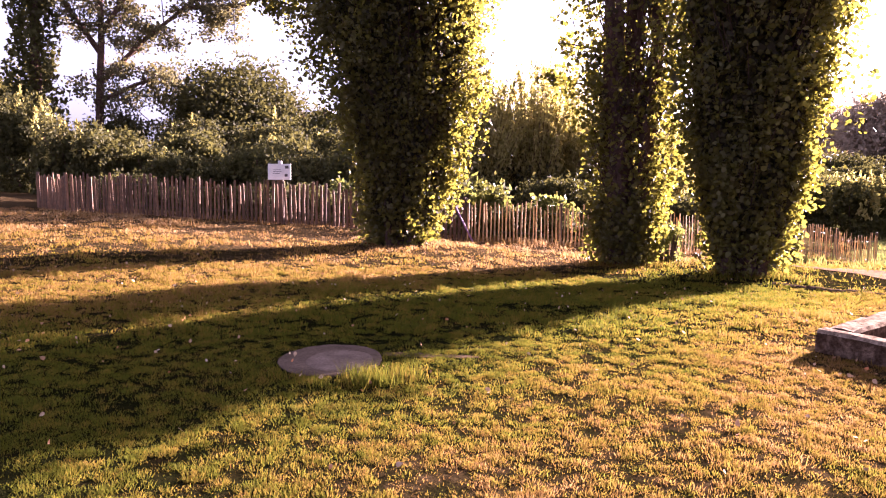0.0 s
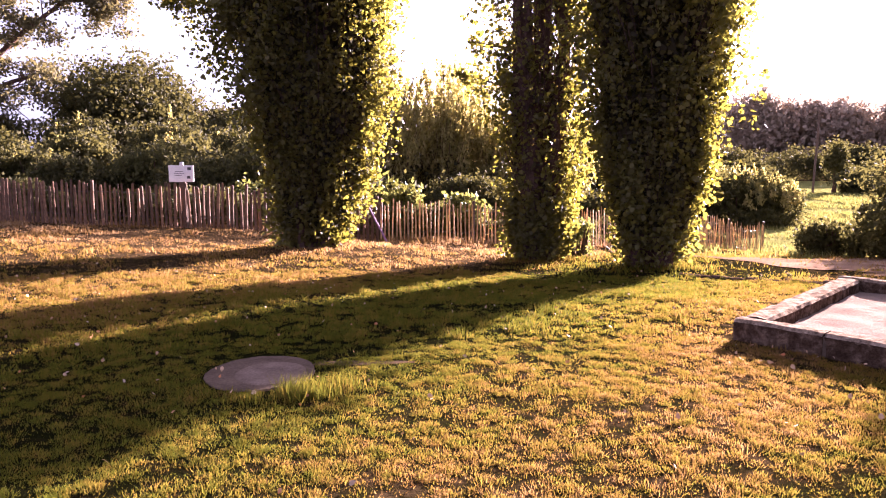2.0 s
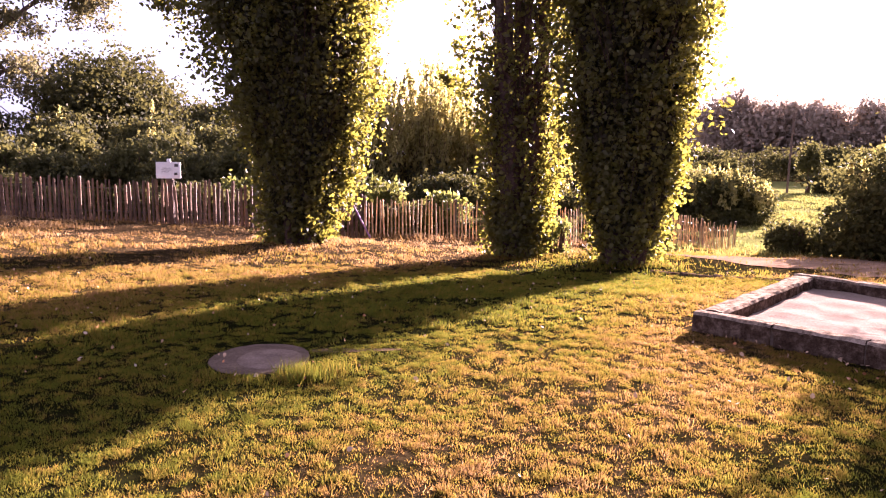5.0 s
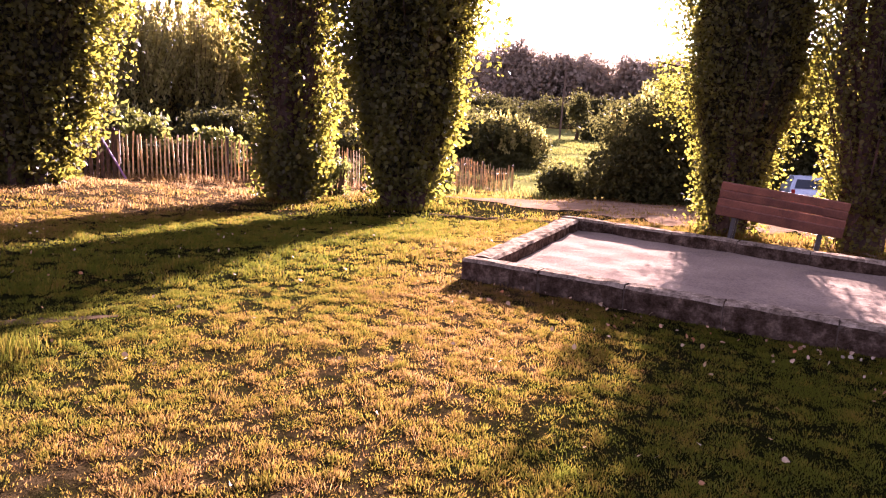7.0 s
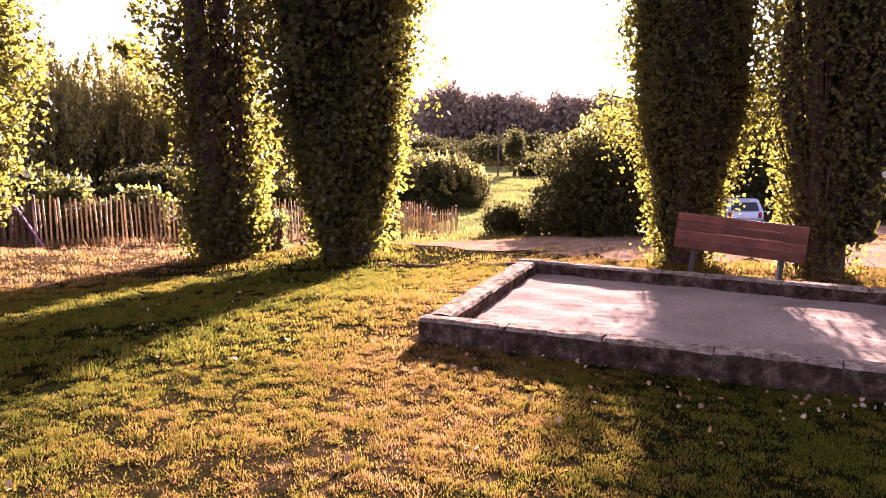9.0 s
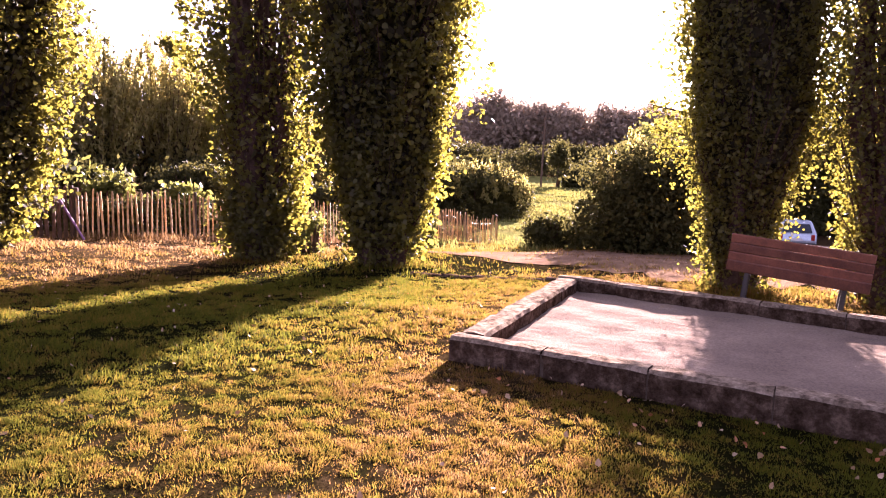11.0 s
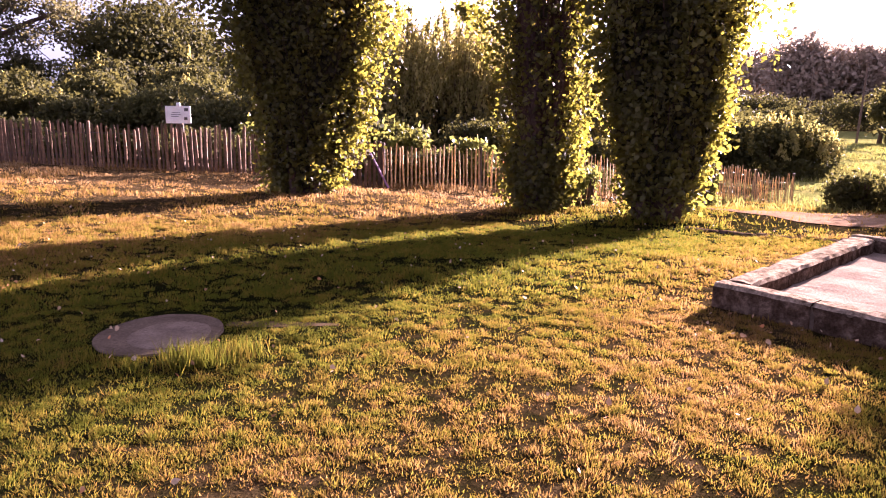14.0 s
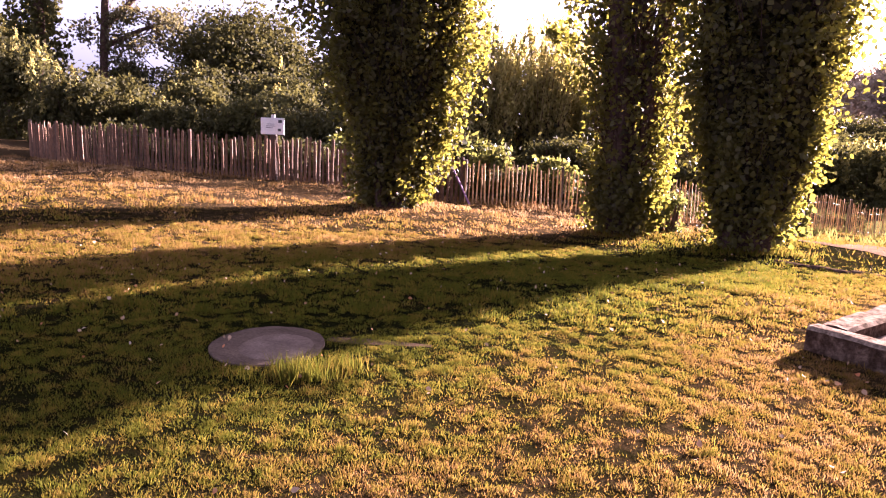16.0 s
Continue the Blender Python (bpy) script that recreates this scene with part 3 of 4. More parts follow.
# fresh green plants at the palings
for k, (x, y, w, h) in enumerate([(-5.6, 21.6, 2.0, 1.7), (-1.4, 20.6, 1.9, 1.75), (0.5, 20.7, 2.0, 1.5), (3.2, 20.9, 1.4, 1.3)]):
    shrub("elder_bush", x, y, w, 0.9, h, 800, 0.15, M_BRIGHT, 160 + k, "fresh green elder growing behind the paling fence", lumps=9)
shrub("poplar_sapling", 6.0, 17.0, 0.7, 0.7, 1.35, 420, 0.10, M_BRIGHT, 170, "young leafy poplar sapling before the paling fence", lumps=8)
shrub("poplar_sapling", 2.95, 15.1, 0.8, 0.6, 0.9, 420, 0.09, M_BRIGHT, 171, "leafy suckers at the foot of the poplar", lumps=8)
# beyond the left fence
for k, (x, y, w, h) in enumerate([(-36, 43, 6.5, 5.6), (-32.5, 39, 5.0, 3.8), (-29.5, 45, 6.0, 4.8), (-26.5, 40, 5.2, 3.4), (-23.5, 44.5, 5.5, 4.6), (-20.5, 38.5, 5.0, 3.3), (-18.0, 45, 5.5, 4.8),
                                  (-15.2, 39.5, 4.6, 3.6), (-13.0, 44.5, 5.2, 4.9), (-10.2, 40, 4.6, 4.3), (-8.0, 45, 5.0, 5.2)]):
    shrub("hedge_shrub", x, y, w, 4.0, h, 7500, 0.20, M_HEDGE if k % 2 else M_TREE, 50 + k, "overgrown green hedge shrub beyond the paling fence", shoots=26, spread=0.4, lumps=30)
tree("round_tree", -25.4, 54.0, 10.2, 1.6, 6.4, 5.2, 42000, 0.24, M_TREE, 60, "broad round-crowned tree beyond the hedge")
tree("round_tree", -18.0, 56.5, 7.6, 1.0, 6.6, 3.9, 30000, 0.24, M_TREE, 61, "lower tree beyond the hedge")
for k, (x, y, h) in enumerate([(-46, 44.7, 8.6), (-41.5, 49, 8.4), (-42, 39.2, 7.0), (-52, 39.2, 8.6)]):
    shrub("garden_tree", x, y, 8.5, 6.0, h, 16000, 0.28, M_HEDGE, 65 + k, "leafy tree in the garden beyond the gate", "tree", shoots=60, spread=0.4)
# undergrowth beside and behind the gate
for k, (x, y, w, h) in enumerate([(-18.0, 25.0, 3.6, 3.0), (-21.4, 26.6, 4.4, 4.2), (-25.4, 29.4, 5.0, 4.6), (-29.0, 28.8, 5.0, 4.4), (-31.7, 31.5, 5.4, 5.6)]):
    shrub("gate_shrub", x, y, w, w * 0.7, h, 9000, 0.13 + 0.02 * k, M_TREE, 190 + k, "dense dark shrub growing beside the metal gate", shoots=12)


def fence(name, line, height, step, label, seed, wide, wood):
    """Split chestnut palings wired together, with posts."""
    r = np.random.default_rng(seed)
    pts = np.array(line, float)
    seg = np.linalg.norm(np.diff(pts, axis=0), axis=1)
    t = np.concatenate([[0], np.cumsum(seg)])
    top = thing(name, Matrix.Translation((*pts[0], gz(*pts[0]))), label=label, category="fence")
    o = top.matrix_world.translation

    def at(u):
        x, y = np.interp(u, t, pts[:, 0]), np.interp(u, t, pts[:, 1])
        return Vector((x, y, gz(x, y))) - o
    shapes = []
    for k in range(5):
        bm = B()
        w, tall = wide * r.uniform(0.8, 1.2), height * (0.9, 0.97, 1.0, 1.03, 1.08)[k]
        rings = []
        for z, q in ((0.0, 1.0), (tall * 0.5, 0.95), (tall - 0.05, 0.9), (tall, 0.45)):
            ox = 0.012 * math.sin(z * 3 + k)
            rings.append([bm.verts.new((ox + u * w * q, v * w * q, z)) for u, v in ((-0.5, -0.12), (-0.1, -0.34), (0.38, -0.22), (0.5, 0.1), (0.0, 0.26))])
        for p, q in zip(rings, rings[1:]):
            for e in range(5):
                bm.faces.new((p[e], p[(e + 1) % 5], q[(e + 1) % 5], q[e]))
        bm.faces.new(rings[0][::-1])
        bm.faces.new(rings[-1])
        me = bpy.data.meshes.new("paling")
        bm.to_mesh(me)
        bm.free()
        me.materials.append(wood)
        shapes.append(me)
    n = int(t[-1] / step)
    wires = [B() for _ in range(2)]
    prev = None
    for k in range(n + 1):
        u = t[-1] * k / n
        p, q = at(u), at(min(u + 0.05, t[-1]))
        if (q - p).length < 1e-4:
            q = p + (p - at(u - 0.05))
        az = math.atan2(q.y - p.y, q.x - p.x)
        ob = new("paling", shapes[r.integers(5)])
        ob.parent = top
        ob.matrix_basis = Matrix.Translation(p + Vector((0, 0, r.uniform(-0.02, 0.015)))) @ Euler((r.normal(0, 0.012), r.normal(0, 0.016), az + r.normal(0, 0.4))).to_matrix().to_4x4()
        if k % 4 == 0:
            if prev is not None:
                for wbm, hh in zip(wires, (0.25, 0.8)):
                    rod(wbm, prev + Vector((0, 0, hh * height)), p + Vector((0, 0, hh * height)), 0.006, n=4)
            prev = p
    for wbm in wires:
        part("wire", wbm, M_STEEL, top)
    m = max(2, int(t[-1] / 2.3))
    for k in range(m + 1):
        p = at(t[-1] * k / m)
        bm = B()
        rod(bm, p + Vector((0, 0.05, -0.1)), p + Vector((r.uniform(-0.03, 0.03), 0.05, height * 1.07)), 0.05, 0.045, 9)
        part("post", bm, M_POST, top)
    return top


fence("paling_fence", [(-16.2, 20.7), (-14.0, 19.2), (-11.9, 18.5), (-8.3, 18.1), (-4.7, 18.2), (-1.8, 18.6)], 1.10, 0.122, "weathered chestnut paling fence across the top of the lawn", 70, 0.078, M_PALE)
fence("paling_fence", [(-1.7, 18.6), (0.85, 18.9), (3.6, 18.9), (7.4, 21.3), (11.3, 24.7)], 1.06, 0.104, "weathered chestnut paling fence sloping down to the track", 71, 0.046, M_PALE_LIT)


# the boules pitch: a walled rectangle of sand
PA, PB = Vector((2.75, 6.22, 0)), Vector((5.02, 8.63, 0))
PD, PC = PA + Vector((0.640, -0.768, 0)) * 10, PB + Vector((0.540, -0.842, 0)) * 10


# worn wall tops: paler than the sides, sunlight put into the colour
M_SUNLIT_TOP = surface("worn_sunlit_top", [(0.34, (0.078, 0.055, 0.037)), (0.46, (0.160, 0.118, 0.082)), (0.70, (0.30, 0.232, 0.168))], 10, 40, 0.95, 1.0, 0.012, vary=0.12)


def pitch():
    top = thing("boules_pitch", Matrix.Translation(PA), label="sand boules pitch inside low weathered concrete walls", category="boules pitch")

    def wall(name, a, b, width, h, seed):
        r = np.random.default_rng(seed)
        a, b = a - PA, b - PA
        d = (b - a).normalized()
        side = Vector((-d.y, d.x, 0))
        ln = (b - a).length
        count = max(2, round(ln / 0.78))
        whole = thing(name)
        whole.parent = top
        for blk in range(count):
            u0, u1 = ln * blk / count + 0.005, ln * (blk + 1) / count - 0.005
            hb = h + r.normal(0, 0.003)
            off = r.normal(0, 0.003)
            n = 6
            bm = B()
            rows = []
            for i in range(n + 1):
                end = 0.005 if i in (0, n) else 0.0
                c = a + d * (u0 + (u1 - u0) * i / n) + side * off
                w = width / 2 - end + r.normal(0, 0.005)
                j = lambda s=0.0035: r.normal(0, s)
                t = hb - end
                sec = [(-w, -0.25), (-w + j(), t * 0.5 + j()), (-w + j(), t - 0.028 + j()), (-w + 0.024 + j(), t + j()), (0, t + j()), (w - 0.024 + j(), t + j()), (w + j(), t - 0.028 + j()), (w + j(), t * 0.5), (w, -0.25)]
                rows.append([bm.verts.new(c + side * u + Vector((0, 0, v))) for u, v in sec])
            for p, q in zip(rows, rows[1:]):
                for i in range(len(p) - 1):
                    # top faces get the paler, sunlit colour
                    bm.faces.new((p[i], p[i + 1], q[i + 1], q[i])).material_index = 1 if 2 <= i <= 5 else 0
            bm.faces.new(rows[0])
            bm.faces.new(rows[-1][::-1])
            bmesh.ops.recalc_face_normals(bm, faces=bm.faces)
            part("block", bm, M_STONE, whole).data.materials.append(M_SUNLIT_TOP)
        # mortar between the blocks
        bm = B()
        m = (a + b) / 2
        box(bm, ln - 0.02, width - 0.03, h + 0.22, Matrix.Translation((m.x, m.y, -0.25)) @ Matrix.Rotation(math.atan2(d.y, d.x), 4, "Z"))
        part("mortar", bm, M_LID, whole)
        return whole
    wall("wall", PA, PD, 0.18, 0.193, 1)
    wall("wall", PB, PC, 0.18, 0.20, 2)
    e, inner = (PB - PA).normalized(), (PD - PA).normalized() * 0.125
    wall("wall", PA + inner + e * 0.085, PB + inner - e * 0.075, 0.24, 0.188, 3)
    wall("wall", PD, PC, 0.18, 0.19, 4)
    bm = B()
    k = 24
    g = [[bm.verts.new(PA.lerp(PB, i / k).lerp(PD.lerp(PC, i / k), j / 40) - PA + Vector((0, 0, 0.05 + 0.008 * math.sin(i * 1.3 + j) + 0.006 * math.sin(j * 2.1 - i)))) for j in range(41)] for i in range(k + 1)]
    for i in range(k):
        for j in range(40):
            bm.faces.new((g[i][j], g[i][j + 1], g[i + 1][j + 1], g[i + 1][j]))
    bmesh.ops.recalc_face_normals(bm, faces=bm.faces)
    part("sand_bed", bm, M_SAND, top, "pale grey raked sand")


pitch()


def bench():
    a, b = Vector((7.12, 8.26, 0.73)), Vector((8.22, 7.10, 0.57))
    mid = (a + b) / 2
    d = b - a
    ln = 1.58
    tilt = math.asin(d.z / d.length)
    az = math.atan2(d.y, d.x)
    # local x along the bench, local y away from the pitch
    m = Matrix.Translation((mid.x, mid.y, mid.z - 0.84)) @ Matrix.Rotation(az, 4, "Z") @ Matrix.Rotation(-tilt, 4, "Y")
    top = thing("park_bench", m, label="red-brown slatted wooden bench with its back to the pitch", category="bench")
    for k in range(4):
        bm = B()
        box(bm, ln, 0.03, 0.1145 if k else 0.1385, pose(0, -0.02 + 0.012 * k if k else -0.036, 0.40 + 0.1135 * k - (0 if k else 0.012), 7), 0.012)
        part("back_slat", bm, M_BENCH, top)
    for k in range(4):
        bm = B()
        box(bm, ln, 0.098, 0.03, pose(0, 0.08 + 0.112 * k, 0.42), 0.006)
        part("seat_slat", bm, M_BENCH, top)
    for x in (-0.54, 0.54):
        bm = B()
        box(bm, 0.06, 0.05, 0.95, pose(x, 0.035, -0.1), 0.006)
        box(bm, 0.06, 0.42, 0.05, pose(x, 0.24, 0.365), 0.006)
        box(bm, 0.06, 0.05, 0.47, pose(x, 0.40, -0.1), 0.006)
        part("leg_frame", bm, M_STEEL, top, "dark metal support")


bench()


def manhole():
    top = thing("manhole", Matrix.Translation((-1.30, 5.10, gz(-1.30, 5.10))), label="round concrete manhole with a raised lid set in the grass", category="manhole")
    r = np.random.default_rng(5)
    for name, rad0, ht, off, col in (("surround", 0.42, 0.012, (0, 0), M_LID), ("lid", 0.27, 0.019, (0.09, -0.05), M_COVER)):
        bm = B()
        n = 56
        rings = []
        for q, z in ((1.0, -0.14), (1.0, -0.3), (0.985, -0.05), (0.95, 0.0), (0.6, 0.004), (0.0, 0.006)):
            if q == 0.0:
                rings.append([bm.verts.new((off[0], off[1], ht + z))])
                continue
            z = ht + z if z > -0.1 else -0.14
            rings.append([bm.verts.new((off[0] + rad0 * q * (1 + 0.012 * math.sin(5 * k * 0.112 + rad0 * 9) + r.normal(0, 0.004)) * math.cos(2 * math.pi * k / n), off[1] + rad0 * q * 1.14 * (1 + 0.012 * math.sin(3 * k * 0.112)) * math.sin(2 * math.pi * k / n), z + r.normal(0, 0.0012))) for k in range(n)])
        for a, b in zip(rings[1:], rings[2:]):
            for k in range(n):
                if len(b) == 1:
                    bm.faces.new((a[k], a[(k + 1) % n], b[0]))
                else:
                    bm.faces.new((a[k], a[(k + 1) % n], b[(k + 1) % n], b[k]))
        for v in rings[0]:
            bm.verts.remove(v)
        bmesh.ops.recalc_face_normals(bm, faces=bm.faces)
        part(name, bm, col, top, "paler concrete lid" if name == "lid" else "")


M_COVER = surface("lid_concrete", [(0.3, (0.092, 0.066, 0.050)), (0.7, (0.160, 0.118, 0.089))], 5, 55, 0.95, 0.6, 0.006)
manhole()


def sign():
    top = thing("notice_board", Matrix.Translation((-6.95, 18.5, gz(-6.95, 18.5))), label="white notice board with dark spots on a wooden post", category="sign")
    bm = B()
    box(bm, 0.17, 0.10, 1.22, bevel=0.01)
    part("post", bm, M_POST, top)
    bm = B()
    box(bm, 0.66, 0.03, 0.44, pose(0, -0.07, 1.20), 0.006)
    board = part("board", bm, M_WHITE, top)
    bm = B()
    box(bm, 0.10, 0.06, 0.09, pose(0.02, -0.07, 1.635), 0.01)
    part("bracket", bm, M_WHITE, top)
    for x, z, w, h in ((0.22, 1.51, 0.10, 0.08), (0.20, 1.29, 0.09, 0.07), (-0.05, 1.47, 0.22, 0.012), (-0.05, 1.42, 0.26, 0.012), (-0.08, 1.37, 0.2, 0.012)):
        bm = B()
        box(bm, w, 0.012, h, pose(x, -0.088, z), 0.003)
        part("mark", bm, M_STEEL, board, "dark mark")


sign()


# the far side of the valley
def far_wood():
    r = np.random.default_rng(80)
    pts = []
    for k in range(78):
        f = r.uniform(-0.05, 1.35)
        x, y = 76 + 44 * f + r.normal(0, 3), 181 - 24 * f + r.uniform(-4, 26)
        z, h = gz(x, y), r.uniform(13.8, 16.2) + (3.2 if f < 0.16 else 0.8 if f < 0.4 else 0)
        pts.append(crown_points(r, 1500, x, y, z + h * 0.48, 6.8, 6.5, h * 0.56, 9))
        pts.append(np.stack([x + r.normal(0, 4, 420), y + r.normal(0, 3, 420), z + r.uniform(-0.5, h * 0.82, 420)], -1))
    c = np.concatenate(pts)
    tagged(new("far_wood", leaf_mesh("far_wood", c, 0.8, M_FAR_HAZE, 0.8, 0, 80)), "hazy brown-green wood on the far hillside", "wood", kind="stuff")


far_wood()


def utility_pole():
    z = gz(34.7, 66.6)
    top = thing("utility_pole", Matrix.Translation((34.7, 66.6, z)), label="thin wooden utility pole in the meadow", category="utility pole")
    bm = B()
    rod(bm, (0, 0, -0.3), (0.25, 0, 6.9 - z), 0.11, 0.08, 10)
    part("pole", bm, M_POST, top)
    bm = B()
    box(bm, 0.5, 0.08, 0.1, pose(0.24, -0.1, 6.3 - z), 0.01)
    part("crossarm", bm, M_POST, top)


utility_pole()
M_MEADOW = surface("bright_meadow_grass", [(0.3, (0.09, 0.10, 0.024)), (0.7, (0.18, 0.16, 0.05))], 0.9, 14, 0.95, 0.9, 0.05)
M_MEADOW_BLADE = leafy("meadow_blades", (0.075, 0.09, 0.02), (0.135, 0.13, 0.033), (0.21, 0.175, 0.065), (0.24, 0.22, 0.045), 0.4, 0.3, 0.8)
ribbon("grass_track", [(10.6, 21.8), (12.2, 24.63), (17, 32.7), (22, 40.88), (35, 65.4), (50, 95.92)], [1.6, 3.4, 4.5, 5, 8, 14], M_MEADOW, 0.03, "sunlit grassy track leading down between the bushes", "track")
shrub("dark_thicket", 32.8, 33.79, 9, 5, 8.0, 20000, 0.28, M_BUSH, 82, "dark overgrown thicket behind the parked car", "thicket")
shrub("dark_thicket", 39.5, 33.25, 8, 5, 7.0, 14000, 0.28, M_BUSH, 84, "dark overgrown thicket behind the parked car", "thicket")
shrub("dark_thicket", 29.5, 38.5, 8, 5, 6.0, 18000, 0.28, M_BUSH, 83, "dark overgrown thicket beyond the gravel parking", "thicket")
tree("garden_tree", 56, 43.6, 10.0, 1.0, 6.0, 4.6, 8000, 0.40, M_BUSH, 85, "green tree behind the house")
tree("garden_tree", 62, 35.97, 9.5, 1.0, 6.0, 4.4, 8000, 0.40, M_BUSH, 86, "green tree behind the house")


def hedge(name, a, b, w, h, n, seed, label):
    r = np.random.default_rng(seed)
    a, b = np.array(a, float), np.array(b, float)
    f = r.uniform(0, 1, n)
    c2 = a + (b - a) * f[:, None]
    d = (b - a) / np.linalg.norm(b - a)
    s = r.choice([-1, 1], n) * w / 2 * r.uniform(0.7, 1.05, n)
    z = r.uniform(0, h, n)
    top = r.uniform(size=n) < 0.35
    s = np.where(top, r.uniform(-w / 2, w / 2, n), s)
    z = np.where(top, h * r.uniform(0.92, 1.05, n), z)
    x, y = c2[:, 0] - d[1] * s, c2[:, 1] + d[0] * s
    pts = np.stack([x, y, land(x, y) + z], -1)
    tagged(new(name, leaf_mesh(name, pts, 0.2, M_BUSH, 0.7, 0, seed)), label, "hedge", kind="stuff")


hedge("clipped_hedge", (36.7, 31.0), (44, 18), 1.4, 2.0, 14000, 87, "dark clipped hedge along the gravel parking")

M_WALL = surface("cream_render", [(0.3, (0.52, 0.45, 0.38)), (0.7, (0.62, 0.55, 0.47))], 0.8, 20, 0.9, 0.3, 0.01)
M_TILE = surface("red_roof_tiles", [(0.3, (0.22, 0.09, 0.06)), (0.7, (0.36, 0.16, 0.10))], 1.5, 9, 0.85, 0.6, 0.03)
M_GLASS = plain("dark_window_glass", (0.03, 0.035, 0.045), 0.08)


def house(x, y, az, w, d, h, rise, label):
    top = thing("house", pose(x, y, gz(x, y) - 0.1, 0, 0, az), label=label, category="house")
    bm = B()
    box(bm, w, d, h)
    part("wall", bm, M_WALL, top)
    bm = B()
    v = [bm.verts.new(p) for p in ((-w / 2 - .4, -d / 2 - .4, h - .1), (w / 2 + .4, -d / 2 - .4, h - .1), (w / 2 + .4, d / 2 + .4, h - .1), (-w / 2 - .4, d / 2 + .4, h - .1), (-w / 2 - .4, 0, h + rise), (w / 2 + .4, 0, h + rise))]
    for f in ((0, 1, 5, 4), (2, 3, 4, 5), (0, 4, 3), (1, 2, 5), (3, 2, 1, 0)):
        bm.faces.new([v[i] for i in f])
    roof = part("roof", bm, M_TILE, top, "red-brown tiled roof")
    bm = B()
    box(bm, 0.5, 0.5, 1.3, pose(-w * 0.18, -d * 0.1, h + rise - 0.7), 0.02)
    part("chimney", bm, M_WHITE, roof, "white chimney")
    for k in (-0.28, 0.05, 0.33):
        bm = B()
        box(bm, 1.0, 0.06, 1.1, pose(w * k, -d / 2 - 0.01, h * 0.42), 0.01)
        win = part("window", bm, M_WHITE, top)
        bm = B()
        box(bm, 0.82, 0.04, 0.92, pose(w * k, -d / 2 - 0.03, h * 0.42 + 0.09))
        part("pane", bm, M_GLASS, win)
    return top


house(54.0, 37.2, -58, 9, 7, 2.9, 1.7, "low cream house with a red-brown tiled roof behind a hedge")
house(46.3, 120.8, -20, 7, 6, 2.4, 1.2, "small pale building far across the meadow")


def car():
    """A small hatchback seen from behind."""
    az = math.degrees(math.atan2(27.7, 28.4)) - 90
    top = thing("parked_car", pose(28.4, 27.7, gz(28.4, 27.7) + 0.0, 0, 0, az + 8), label="pale silver-blue hatchback parked on the gravel", category="car")
    paint = plain("silver_blue_paint", (0.50, 0.55, 0.64), 0.25, 0.3)
    # side outline from the tail forward, at half width
    prof = [(-1.95, 0.28), (-2.0, 0.62), (-1.95, 0.92), (-1.62, 1.42), (-1.2, 1.50), (0.1, 1.46), (0.75, 0.98), (1.75, 0.84), (1.95, 0.55), (1.9, 0.28)]
    bm = B()
    rows = []
    for s, k in ((-0.84, 0.98), (-0.80, 1.0), (0.80, 1.0), (0.84, 0.98)):
        rows.append([bm.verts.new(((s * (0.80 if z > 1.3 else 0.93 if z > 0.95 else 1.0)), y * k, z)) for y, z in prof])
    for p, q in zip(rows, rows[1:]):
        for i in range(len(prof)):
            j = (i + 1) % len(prof)
            bm.faces.new((p[i], p[j], q[j], q[i]))
    bm.faces.new(rows[0])
    bm.faces.new(rows[-1][::-1])
    bmesh.ops.recalc_face_normals(bm, faces=bm.faces)
    part("body", bm, paint, top)
    bm = B()
    v = [bm.verts.new(p) for p in ((-0.64, -1.965, 0.98), (0.64, -1.965, 0.98), (0.55, -1.69, 1.36), (-0.55, -1.69, 1.36))]
    bm.faces.new(v)
    g = bmesh.ops.extrude_face_region(bm, geom=bm.faces[:])
    bmesh.ops.translate(bm, vec=(0, -0.02, 0.012), verts=[e for e in g["geom"] if isinstance(e, bmesh.types.BMVert)])
    bmesh.ops.recalc_face_normals(bm, faces=bm.faces)
    part("rear_window", bm, M_GLASS, top)
    red = plain("red_lamp_glass", (0.35, 0.03, 0.02), 0.2)
    for x in (-0.68, 0.68):
        bm = B()
        box(bm, 0.16, 0.06, 0.28, pose(x, -1.98, 0.62), 0.02)
        part("tail_light", bm, red, top)
    bm = B()
    box(bm, 1.66, 0.14, 0.2, pose(0, -1.98, 0.32), 0.04)
    part("bumper", bm, M_STEEL, top)
    bm = B()
    box(bm, 0.5, 0.02, 0.11, pose(0, -2.03, 0.6))
    part("plate", bm, M_WHITE, top)
    for x in (-0.76, 0.76):
        for y in (-1.25, 1.25):
            bm = B()
            rod(bm, (x - 0.1, y, 0.3), (x + 0.1, y, 0.3), 0.3, n=20)
            part("wheel", bm, M_STEEL, top)


car()


